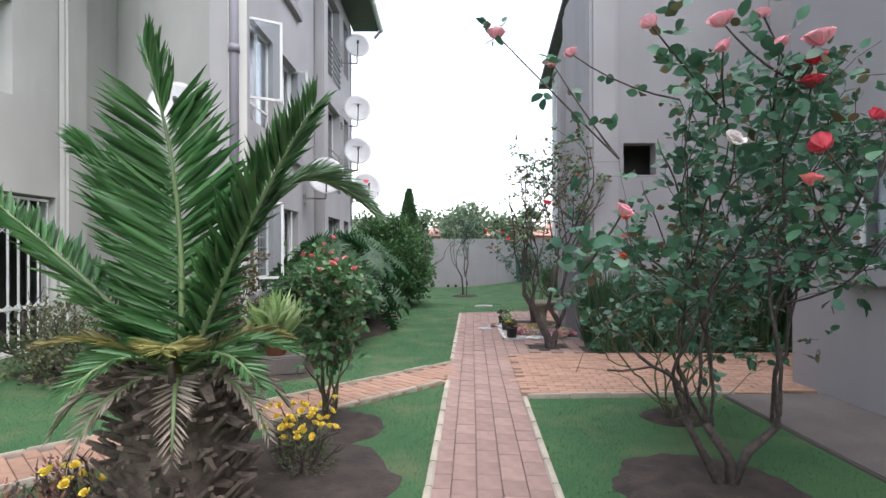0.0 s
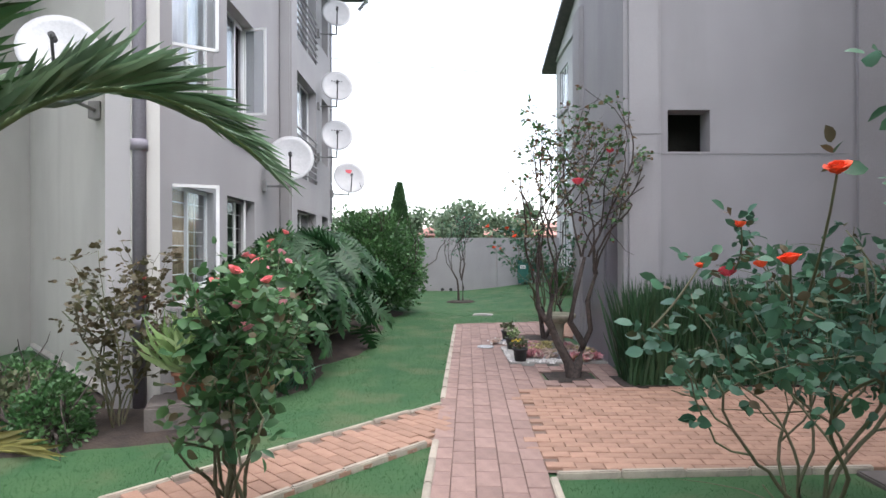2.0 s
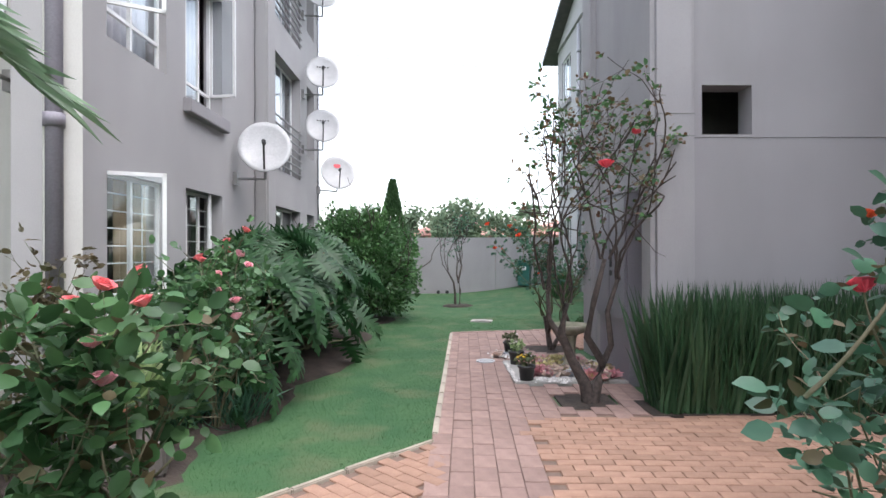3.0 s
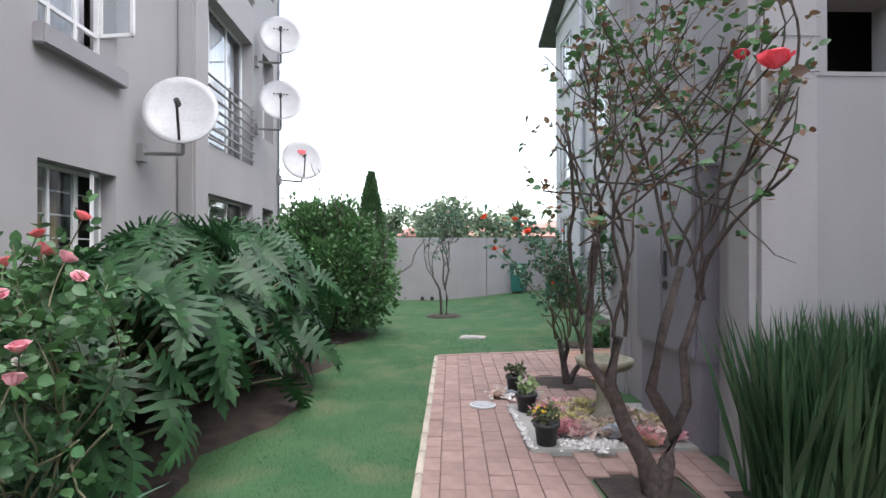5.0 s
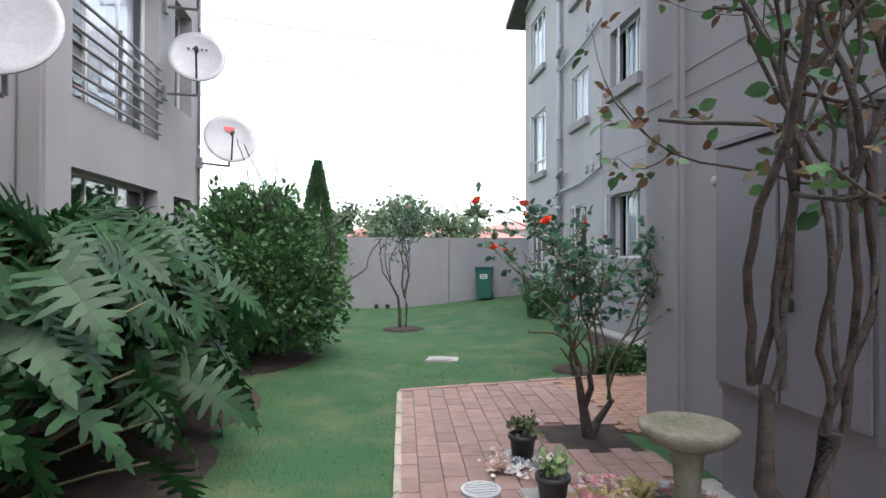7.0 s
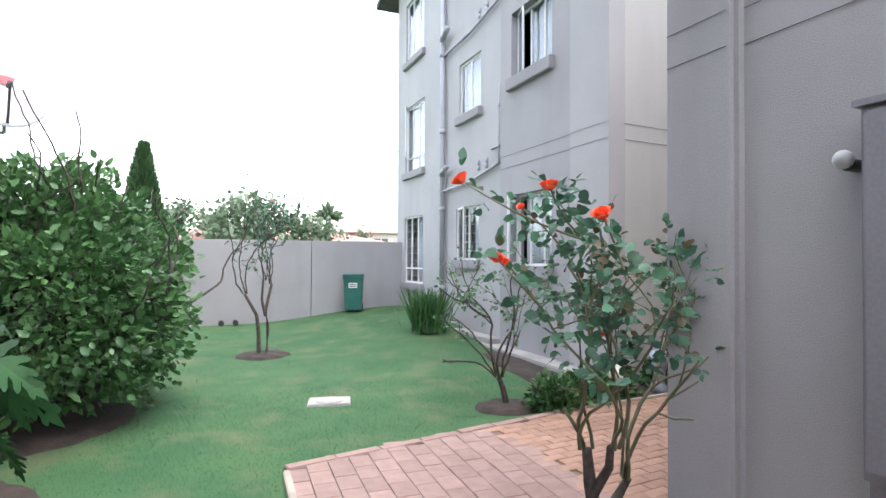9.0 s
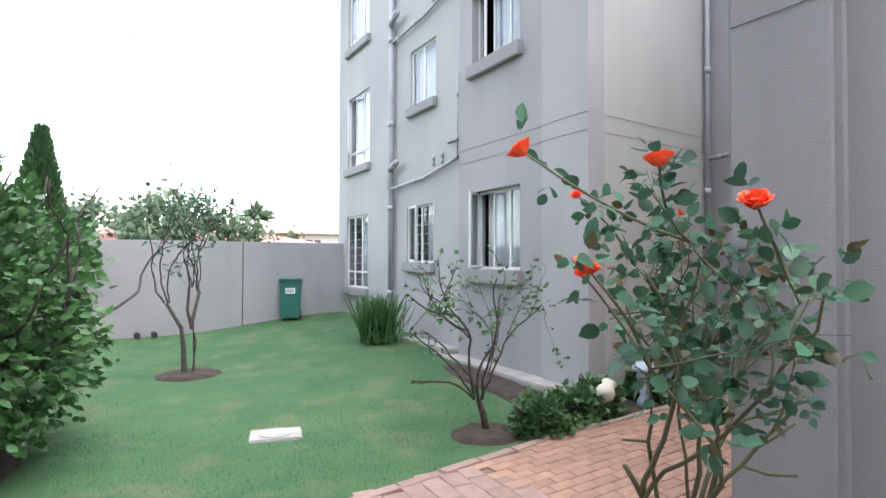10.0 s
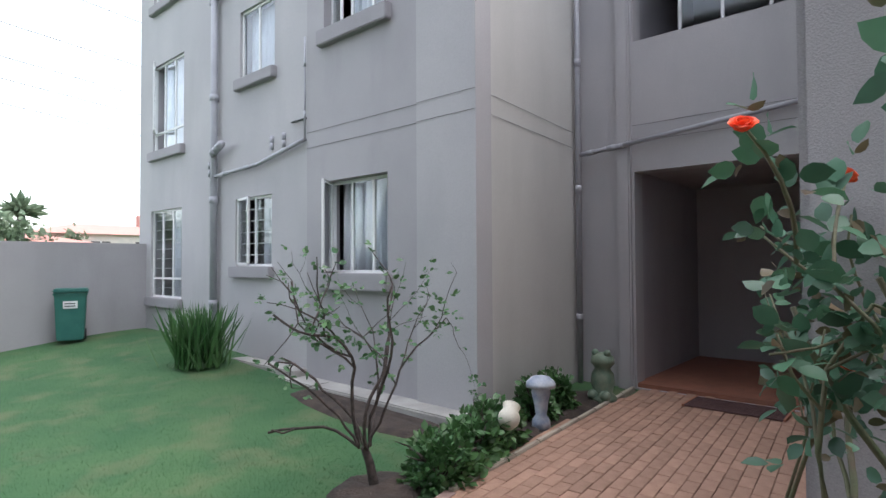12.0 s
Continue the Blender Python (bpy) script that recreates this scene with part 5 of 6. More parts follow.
# meter cabinet
cab = thing("meter_cabinet", pose(2.4, 9.0, 0.0), "mauve-grey steel meter cabinet with two doors", "meter cabinet")
part("body", boxes((-0.17, -0.004, 0.1, 1.2, 0.66, 2.12)), CABINET, cab)
part("plinth", boxes((-0.15, -0.004, 0.11, 1.19, -0.02, 0.656)), CABINET, cab)
part("cover", boxes((-0.2, -0.004, 0.08, 1.22, 2.124, 2.15)), CABINET, cab)
for k, (a, b) in enumerate(((0.12, 0.64), (0.66, 1.18))):
    d = part("door", boxes((-0.2, -0.172, a, b, 0.7, 2.1), bevel=0.006), CABINET, cab)
    if k == 0:
        part("handle", boxes((-0.225, -0.2, b - 0.1, b - 0.06, 1.28, 1.5), bevel=0.01), DARK, d, "black door handle")
        part("padlock", boxes((-0.225, -0.2, b - 0.11, b - 0.05, 1.18, 1.25), bevel=0.01), DARK, d, "small padlock")
lamp = thing("wall_lamp", pose(2.4, 10.31, 1.92), "small white globe lamp on the wall", "wall lamp")
part("base", rod(bmesh.new(), (0, 0, 0), (-0.07, 0, 0), 0.028, 10), DARK, lamp)
bm = bmesh.new()
bmesh.ops.create_uvsphere(bm, u_segments=14, v_segments=10, radius=0.04, matrix=Matrix.Translation((-0.1, 0, 0.02)))
part("globe", bm, DISH, lamp, "white globe", True)

# wheelie bin
BIN = material("green_bin_plastic", (0.02, 0.12, 0.1), (0.03, 0.14, 0.115), 0.45, 5, 60, 0.05)
zb = rise(3.15, 21.75)
wb = thing("wheelie_bin", pose(3.12, 21.85, zb, 0, 0, -18), "dark green wheelie bin with a white label", "bin")
bm = boxes((-0.225, 0.225, -0.26, 0.26, 0.03, 0.8))
for v in bm.verts:
    if v.co.z < 0.5:
        v.co.x *= 0.84
        v.co.y *= 0.8
bmesh.ops.bevel(bm, geom=list(bm.edges), offset=0.02, segments=2, affect="EDGES")
part("body", bm, BIN, wb)
part("rim", boxes((-0.24, 0.24, -0.275, 0.275, 0.775, 0.815), bevel=0.008), BIN, wb)
bm = boxes((-0.25, 0.25, -0.3, 0.29, 0.82, 0.875), bevel=0.022)
for v in bm.verts:
    if v.co.z > 0.85:
        v.co.z += 0.03 * (1 - (v.co.x / 0.25) ** 2)
part("lid", bm, BIN, wb)
part("handle", rod(bmesh.new(), (-0.19, 0.31, 0.8), (0.19, 0.31, 0.8), 0.016, 8), BIN, wb)
for x in (-0.19, 0.19):
    part("wheel", rod(bmesh.new(), (x - 0.025, 0.22, 0.09), (x + 0.025, 0.22, 0.09), 0.09, 16), DARK, wb)
tag = part("label", boxes((-0.1, 0.1, -0.262, -0.25, 0.56, 0.68)), WHITE, wb, "white label with unreadable print")
for z in (0.6, 0.64):
    part("print_line", boxes((-0.08, 0.07, -0.268, -0.264, z - 0.008, z + 0.008)), DARK, tag)

# garden ornaments and pots
STONE = material("mossy_cast_stone", (0.3, 0.27, 0.22), (0.19, 0.19, 0.13), 0.95, 9, 60, 0.8)
PALEBLUE = material("faded_blue_glaze", (0.25, 0.3, 0.4), (0.5, 0.52, 0.55), 0.5, 9, 60, 0.2)
FROG = material("green_glaze", (0.1, 0.17, 0.12), (0.18, 0.22, 0.16), 0.5, 14, 60, 0.2)
CREAM = material("cream_glaze", (0.6, 0.57, 0.48), (0.5, 0.47, 0.4), 0.6, 9, 60, 0.2)


def lathe(prof, sides=24, wob=0.0):
    bm = bmesh.new()
    rows = []
    for r, z in prof:
        rows.append([bm.verts.new((math.cos(a) * r * (1 + wob * math.sin(a * 8)), math.sin(a) * r * (1 + wob * math.sin(a * 8)), z)) for a in np.linspace(0, 2 * math.pi, sides + 1)[:-1]])
    for p, q in zip(rows, rows[1:]):
        for k in range(sides):
            bm.faces.new((p[k], p[(k + 1) % sides], q[(k + 1) % sides], q[k]))
    bm.faces.new(list(reversed(rows[0])))
    bm.faces.new(rows[-1])
    return bm


bath = thing("bird_bath", pose(1.74, 9.72, 0.035), "weathered cast stone bird bath on a pedestal", "bird bath")
part("pedestal", lathe([(0.13, 0), (0.13, 0.05), (0.08, 0.08), (0.065, 0.24), (0.08, 0.4), (0.11, 0.44)]), STONE, bath, smooth=True)
part("bowl", lathe([(0.11, 0.44), (0.19, 0.47), (0.235, 0.51), (0.245, 0.55), (0.22, 0.56), (0.19, 0.52), (0.12, 0.49), (0.02, 0.48)], 28, 0.014), STONE, bath, "wide shallow stone bowl", True)
lan = thing("garden_ornament", pose(4.65, 13.72, 0.0), "faded blue and white mushroom-shaped garden ornament", "ornament", "garden ornaments")
part("foot", lathe([(0.09, 0), (0.08, 0.08), (0.05, 0.12), (0.07, 0.25), (0.09, 0.33), (0.06, 0.4), (0.05, 0.43)], 16, 0.06), PALEBLUE, lan, smooth=True)
part("cap", lathe([(0.05, 0.4), (0.14, 0.38), (0.135, 0.42), (0.08, 0.47), (0.03, 0.48)], 20, 0.03), PALEBLUE, lan, "pale scalloped cap", True)
frog = thing("garden_ornament", pose(5.95, 13.72, 0.0), "green glazed frog ornament on a stone", "ornament", "garden ornaments")
bm = lathe([(0.14, 0), (0.15, 0.05), (0.1, 0.1), (0.13, 0.2), (0.12, 0.3), (0.08, 0.36), (0.13, 0.42), (0.12, 0.49), (0.05, 0.53)], 18, 0.03)
for s in (-0.07, 0.07):
    bmesh.ops.create_uvsphere(bm, u_segments=10, v_segments=8, radius=0.04, matrix=Matrix.Translation((-0.03, s, 0.53)))
    bmesh.ops.create_uvsphere(bm, u_segments=10, v_segments=8, radius=0.06, matrix=Matrix.Translation((-0.1, s, 0.08)))
part("figure", bm, FROG, frog, smooth=True)
jug = thing("garden_ornament", pose(3.85, 13.55, 0.22, 0, 50, 20), "small cream jug lying in the ground cover", "ornament", "garden ornaments")
part("jug", lathe([(0.05, 0), (0.085, 0.05), (0.09, 0.1), (0.06, 0.16), (0.075, 0.2), (0.06, 0.2), (0.045, 0.16)], 16), CREAM, jug, smooth=True)


def pot(x, y, r, h, mat, label, z=0.0):
    ob = thing("plant_pot", pose(x, y, z), label, "plant pot", "plant pots")
    part("pot", lathe([(r * 0.72, 0), (r * 0.95, h * 0.85), (r * 1.08, h * 0.86), (r * 1.08, h), (r * 0.95, h), (r * 0.9, h * 0.88)], 20), mat, ob, smooth=True)
    part("soil", lathe([(r * 0.9, h * 0.86), (r * 0.2, h * 0.9)], 16), SOIL, ob)
    return ob


block = tagged(link_bm("concrete_block", boxes((-0.34, 0.34, -0.22, 0.22, 0, 0.22), bevel=0.02), APRON), "low concrete block holding a potted plant", "block")
block.matrix_world = pose(-2.05, 6.8, 0, 0, 0, 20)
pot(-2.05, 6.8, 0.15, 0.24, TERRA, "terracotta pot on the concrete block", 0.22)
tuft("spider_plant", 120, lambda r: (-2.05 + r.normal() * 0.04, 6.8 + r.normal() * 0.04, 0.44), 170, 0.62, PALE_BLADE, "striped spider plant with arching pale blades", "spider plant", 1.5, 0.6, shape=STRAP)
for i, (x, y) in enumerate(((1.14, 9.25), (1.15, 10.12), (1.17, 10.85))):
    p = pot(x, y, 0.095, 0.2, DARK, "black plastic pot with a small plant")
    rngp = np.random.default_rng(130 + i)
    leaves("sprig", rngp.normal(size=(90, 3)) * (0.05, 0.05, 0.03) + (0, 0, 0.25), rngp.normal(size=(90, 3)) + (0, 0, 0.8), rngp.uniform(0.03, 0.07, 90), OVAL, (DRYLEAF, PALE_BLADE, DRYLEAF)[i], p, rngp)
    for k in range(4):
        bloom(p, (rngp.normal() * 0.06, rngp.normal() * 0.06, 0.3), 0.028, ("yellow", "white", "white")[i], rngp)
# stone bed with succulents
tagged(link_bm("bed_slab", boxes((1.0, 2.3, 9.12, 10.35, -0.03, 0.035), bevel=0.01), CONCRETE), "pale concrete slab under the potted plants", "slab", kind="structure")
PEBBLE = material("white_pebble", (0.62, 0.6, 0.58), (0.45, 0.43, 0.42), 0.7, 20, 60, 0.2, spread=0.25)
SUCC = [leaf_mat("succulent_dusty", (0.55, 0.42, 0.36), (0.68, 0.55, 0.48), 0.6), leaf_mat("succulent_lime", (0.5, 0.45, 0.2), (0.62, 0.55, 0.32), 0.6), leaf_mat("succulent_rose", (0.6, 0.25, 0.29), (0.7, 0.4, 0.42), 0.6), leaf_mat("succulent_blue", (0.4, 0.45, 0.5), (0.5, 0.5, 0.55), 0.6)]


def succulent(x, y, z, s, k, seed):
    rngs = np.random.default_rng(seed)
    ob = thing("succulent", pose(x, y, z), ("dusty beige succulent rosette among pebbles", "lime-yellow succulent rosette among pebbles", "rose-red succulent rosette among pebbles", "blue-grey succulent rosette among pebbles")[k], "succulent", "succulents in the stone bed")
    n = 34
    a = np.arange(n) * 2.4
    t = np.arange(n) / n
    D = np.column_stack([np.cos(a) * t, np.sin(a) * t, 1.1 - 0.8 * t])
    leaves("rosette", np.column_stack([np.cos(a) * 0.1 * s * t, np.sin(a) * 0.1 * s * t, np.full(n, 0.01 * s)]), D, s * (0.5 + 0.6 * t), ([(u * 0.95, v, w * 1.5) for u, v, w in OVAL[0]], OVAL[1]), SUCC[k], ob, rngs, 0.5)
    return ob


for i in range(74):
    u, w = rng0.random(), rng0.random()
    x, y = 1.3 + u * 0.85, 9.3 + w * 0.85 + 0.12 * math.sin(u * 6)
    if (x - 1.74) ** 2 + (y - 9.72) ** 2 < 0.03:
        continue
    succulent(x, y, 0.035, rng0.uniform(0.1, 0.19), (0, 1, 2, 0, 3, 0, 1)[i % 7], 200 + i)
for i in range(9):
    succulent(1.2 + rng0.normal() * 0.1, 10.75 + rng0.normal() * 0.12, 0.03, rng0.uniform(0.06, 0.1), 3 if i % 2 else 0, 260 + i)


def pebbles(name, n, spot, label):
    bm_v, bm_f = [], []
    for i in range(n):
        x, y, s = spot()
        b = len(bm_v)
        for c in ((1, 0, 0), (0, 1, 0), (-1, 0, 0), (0, -1, 0), (0, 0, 0.8)):
            bm_v.append((x + c[0] * s * rng0.uniform(0.7, 1.3), y + c[1] * s * rng0.uniform(0.7, 1.3), 0.036 + c[2] * s))
        bm_f += [(b, b + 1, b + 4), (b + 1, b + 2, b + 4), (b + 2, b + 3, b + 4), (b + 3, b, b + 4)]
    tagged(raw(name, bm_v, bm_f, PEBBLE), label, "pebbles", kind="stuff")


pebbles("pebbles", 160, lambda: (1.5 + rng0.normal() * 0.14, 9.28 + rng0.normal() * 0.09, rng0.uniform(0.01, 0.026)), "white and grey pebbles in the stone bed")
pebbles("pebbles", 90, lambda: (1.02 + rng0.normal() * 0.015, rng0.uniform(9.15, 10.2), rng0.uniform(0.01, 0.022)), "white pebbles along the bed's edge")
pebbles("pebbles", 110, lambda: (1.12 + rng0.normal() * 0.1, 10.75 + rng0.normal() * 0.12, rng0.uniform(0.012, 0.03)), "white pebbles round a pot")

# door mat, covers
mat_ob = thing("door_mat", pose(6.45, 12.5, 0.022), "dark red ribbed door mat", "door mat")
part("pad", boxes((-0.22, 0.22, -0.45, 0.45, 0, 0.012)), material("mat_fibre", (0.09, 0.05, 0.05), (0.13, 0.07, 0.065), 0.95, 20, 160, 0.8), mat_ob)
for i in range(9):
    part("rib", boxes((-0.2 + i * 0.048, -0.185 + i * 0.048, -0.44, 0.44, 0.012, 0.02)), bpy.data.materials["mat_fibre"], mat_ob)
part("border", boxes((-0.24, 0.24, -0.47, -0.45, 0, 0.018), (-0.24, 0.24, 0.45, 0.47, 0, 0.018)), TERRA, mat_ob)
man = thing("manhole_cover", pose(1.08, 14.74, rise(1.08, 14.74) - 0.045, 0, 0, -14), "pale concrete manhole slab with a round lid in the lawn", "manhole cover")
part("slab", boxes((-0.22, 0.22, -0.16, 0.16, 0, 0.05), bevel=0.01), CONCRETE, man)
part("lid", lathe([(0.14, 0.05), (0.14, 0.058), (0.1, 0.06), (0.02, 0.06)], 24), CONCRETE, man, "round pale lid")
dr = thing("drain_cover", pose(0.78, 10.38, 0.016), "round white plastic drain grate in the paving", "drain cover")
bm = lathe([(0.125, 0.0), (0.125, 0.012), (0.105, 0.014), (0.1, 0.004), (0.02, 0.004)], 28)
part("ring", bm, DISH, dr)
for i in range(5):
    w = math.sqrt(0.1 ** 2 - (0.036 * (i - 2)) ** 2)
    part("slot_bar", boxes((-w, w, 0.036 * (i - 2) - 0.008, 0.036 * (i - 2) + 0.008, 0.005, 0.013)), DISH, dr)
for x in (0.2, 0.5):
    ob = tagged(link_bm("vent_stub", rod(bmesh.new(), (x, 22.22, 0.05), (x, 22.0, 0.05), 0.06, 10), DARK), "short dark pipe end low on the boundary wall", "pipe", "pipe stubs")
# lobby gate
lg = thing("lobby_gate", pose(8.4, 11.9, 0.06), "white barred security gate in the lobby", "security gate")
for i in range(8):
    part("bar", boxes((0.1 * i, 0.1 * i + 0.02, -0.01, 0.01, 0, 2.1)), WHITE, lg)
part("rail", boxes((0, 0.74, -0.012, 0.012, 0.02, 0.06), (0, 0.74, -0.012, 0.012, 1.0, 1.04), (0, 0.74, -0.012, 0.012, 2.06, 2.1)), WHITE, lg)

# overhead wires
WIRE = material("grey_wire", (0.2, 0.2, 0.21), None, 0.6)
for z in (8.95, 8.15, 7.25, 12.1, 10.2):
    pts = [(x, 36, z - 0.085 * (x - 6) + 0.0005 * (x - 6) ** 2) for x in range(-40, 45, 5)]
    tagged(tubes("overhead_wire", [[(p, 0.02) for p in pts]], WIRE, None, 4), "thin overhead wire crossing the sky", "wire", "overhead wires")

for x in (-40, 40):
    pl = thing("utility_pole", pose(x, 36, -0.05), "tall wooden utility pole carrying wires", "utility pole", "utility poles")
    part("shaft", rod(bmesh.new(), (0, 0, 0), (0, 0, 16.9 if x < 0 else 10.2), 0.16, 10, 0.11), BARK, pl)

# distance beyond the wall
def far_tree(seed, x, y, h, w, label):
    r = np.random.default_rng(seed)
    ob = thing("tree", pose(x, y, -0.02), label, "tree", "far trees")
    tubes("trunk", [[((0, 0, -0.1), 0.16), ((0.05, 0, h * 0.4), 0.12), ((0, 0.1, h * 0.8), 0.04)]] + [[((0, 0, h * 0.4), 0.07), ((math.cos(q) * w * 0.5, math.sin(q) * w * 0.5, h * 0.7), 0.02)] for q in (0.4, 2.3, 4.4)], BARK, ob, 6)
    n = 1500
    cl = np.column_stack([r.normal(size=14) * w * 0.42, r.normal(size=14) * w * 0.42, h * r.uniform(0.4, 0.92, 14)])
    P = cl[r.integers(0, 14, n)] + r.normal(size=(n, 3)) * w * 0.15
    leaves("crown", P, r.normal(size=(n, 3)), r.uniform(0.2, 0.42, n), OVAL, FAR_LEAF, ob, r)


for i, (x, y, h, w) in enumerate(((-1.5, 38, 3.6, 1.8), (2.2, 37, 4.4, 2.3), (4.2, 39, 3.8, 2.0), (-5, 40, 4.0, 2.2), (-9, 42, 4.5, 3), (0.3, 45, 4.2, 2.4), (8.2, 46, 3.3, 1.8))):
    far_tree(300 + i, x, y, h, w, "pale green tree beyond the boundary wall")
PALEHOUSE = material("pale_house_wall", (0.62, 0.55, 0.5), (0.55, 0.5, 0.46), 0.9, 3, 30, 0.1)
REDROOF = material("pink_red_roof", (0.42, 0.2, 0.16), (0.36, 0.18, 0.15), 0.8, 3, 30, 0.2)


def house(x, y, w, d, h, rh, wallmat, label):
    ob = thing("house", pose(x, y, -0.02), label, "house", "far houses")
    part("wall", boxes((-w / 2, w / 2, -d / 2, d / 2, -0.1, h)), wallmat, ob)
    bm = bmesh.new()
    a = [bm.verts.new(c) for c in ((-w / 2 - 0.4, -d / 2 - 0.4, h), (w / 2 + 0.4, -d / 2 - 0.4, h), (w / 2 + 0.4, d / 2 + 0.4, h), (-w / 2 - 0.4, d / 2 + 0.4, h), (-w / 2 + d / 2, 0, h + rh), (w / 2 - d / 2, 0, h + rh))]
    for f in ((0, 1, 5, 4), (1, 2, 5), (2, 3, 4, 5), (3, 0, 4), (3, 2, 1, 0)):
        bm.faces.new([a[k] for k in f])
    roof = part("roof", bm, REDROOF, ob)
    part("chimney", boxes((w * 0.2, w * 0.2 + 0.5, -0.2, 0.3, h, h + rh + 0.7)), REDROOF, roof)
    n = int(w / 2.2)
    for i in range(n):
        c = -w / 2 + w * (i + 0.5) / n
        wn_ = part("window", boxes((c - 0.5, c + 0.5, -d / 2 - 0.03, -d / 2 + 0.05, h - 1.5, h - 0.4)), INSIDE, ob)
        part("frame", boxes((c - 0.03, c + 0.03, -d / 2 - 0.05, -d / 2 - 0.032, h - 1.5, h - 0.4)), WHITE, wn_)


house(3.5, 48, 14, 7, 2.6, 0.9, REDROOF, "low house with a red roof beyond the wall")
house(12.6, 50, 9.5, 6, 3.3, 0.75, PALEHOUSE, "pale house with a reddish roof beyond the wall")
house(-7, 52, 10, 7, 2.6, 1.0, PALEHOUSE, "pale house beyond the wall")
post = thing("palm_far", pose(6.6, 42, 0), "distant palm with a feathery crown", "palm tree", "far trees")
tubes("trunk", [[((0, 0, -0.1), 0.2), ((0, 0, 3.9), 0.16)]], BARK, post, 8)
rngq = np.random.default_rng(77)
P = np.tile(np.array([[0, 0, 3.9]]), (150, 1))
leaves("crown", P, np.column_stack([rngq.normal(size=150), rngq.normal(size=150), rngq.uniform(-0.2, 0.9, 150)]), rngq.uniform(0.7, 1.2, 150), LANCE, FAR_LEAF, post, rngq)

# ---- paving ----
PU = Vector((0.052, 1.0)).normalized()
PV = Vector((PU.y, -PU.x))
PO = Vector((-0.295, 0.0))


def far_edge(x):
    return min(12.95 + 0.17 * (x - 0.38), 13.62)


def zone(x, y):
    """Which paving covers this spot."""
    q = Vector((x, y)) - PO
    u, v = q.dot(PU), q.dot(PV)
    if max(abs(x - 1.6), abs(y - 8.48)) < 0.27 or max(abs(x - 1.82), abs(y - 11.3)) < 0.33:
        return ""
    if 0.98 < x < 2.32 and 9.1 < y < 10.37:
        return ""
    if 0.05 < v < 0.8 and -3 < u < 13.2 and y < far_edge(x):
        return "path"
    if v >= 0.8 and 5.66 + 0.03 * x < y < 7.93 and x < 7.4:
        return "court"
    if v >= 0.8 and x < 2.22 and 7.93 <= y < far_edge(x):
        return "terrace"
    if 2.22 <= x < 6.8 and 11.36 < y < far_edge(x):
        return "entry"
    if x < 0.16 and v < 0.05 and 6.3 < y - x < 7.22 and y > 1.0:
        return "branch"
    return ""


def paver_mesh(a, b):
    bm = boxes((-a / 2, a / 2, -b / 2, b / 2, -0.02, 0.012))
    bmesh.ops.bevel(bm, geom=[e for e in bm.edges if all(v.co.z > 0 for v in e.verts)], offset=0.004, segments=1, affect="EDGES")
    me = bpy.data.meshes.new("paver")
    bm.to_mesh(me)
    bm.free()
    return me


def lay(name, zone_name, mat, a, b, angle, label, near, gap=0.004, slip=0.0):
    """Pavers of a by b on a turned grid; the first 300 in the stretch near (y0, y1) are parts, the others one mesh."""
    ca, sa = math.cos(angle), math.sin(angle)
    cells = []
    for i in range(-80, 220):
        for j in range(-60, 90):
            px, py = (j + 0.5) * a + slip * a * (i % 2), (i + 0.5) * b
            x, y = PO.x + px * ca - py * sa, PO.y + py * ca + px * sa
            if -6 < x < 8 and -3 < y < 14 and zone(x, y) == zone_name:
                cells.append((x, y))
    slab = thing(name, pose(0, 0, 0), label, "paving", kind="structure")
    me = paver_mesh(a - gap, b - gap)
    me.materials.append(mat)
    r = np.random.default_rng(len(cells))
    chosen = [c for c in cells if near[0] < c[1] < near[1]][:300]
    rest = [c for c in cells if c not in set(chosen)]
    for x, y in chosen:
        ob = new("paver", me)
        ob.parent = slab
        ob.matrix_basis = pose(x, y, r.normal() * 0.0015, r.normal() * 0.35, r.normal() * 0.35, math.degrees(angle) + r.normal() * 0.4)
    V = np.array([v.co for v in me.vertices])
    F = [tuple(p.vertices) for p in me.polygons]
    vs, fs = [], []
    for x, y in rest:
        k = len(vs)
        t = angle + r.normal() * 0.006
        z = r.normal() * 0.0015
        vs += [(x + p[0] * math.cos(t) - p[1] * math.sin(t), y + p[1] * math.cos(t) + p[0] * math.sin(t), p[2] + z) for p in V]
        fs += [tuple(k + c for c in f) for f in F]
    if vs:
        tagged(raw("pavers", vs, fs, mat, slab), "clay pavers of the same paving", kind="stuff")


PA = -math.atan2(0.052, 1.0)
# sand bed under the pavers
bm = bmesh.new()
n0 = 0.1
cellset = [(i, j) for i in range(-60, 80) for j in range(-30, 145) if zone(i * n0 + 0.05, j * n0 + 0.05)]
vc = {}
for i, j in cellset:
    q = []
    for d in ((0, 0), (1, 0), (1, 1), (0, 1)):
        key = (i + d[0], j + d[1])
        if key not in vc:
            vc[key] = bm.verts.new((key[0] * n0, key[1] * n0, -0.004))
        q.append(vc[key])
    bm.faces.new(q)
tagged(link_bm("paving_bed", bm, JOINT), "dark sand joints between the pavers", "paving", kind="structure")
lay("pavement_path", "path", BRICK, 0.225, 0.16, PA + math.pi / 2, "dusty pink clay pavers in straight columns", (1.0, 9.0), slip=0.37)
lay("pavement_court", "court", BRICK_TAN, 0.2, 0.1, PA, "tan clay pavers across the court", (5.6, 7.0), slip=0.5)
lay("pavement_terrace", "terrace", BRICK, 0.225, 0.16, PA + math.pi / 2, "dusty pink clay pavers in straight columns", (8.0, 11.5), slip=0.37)
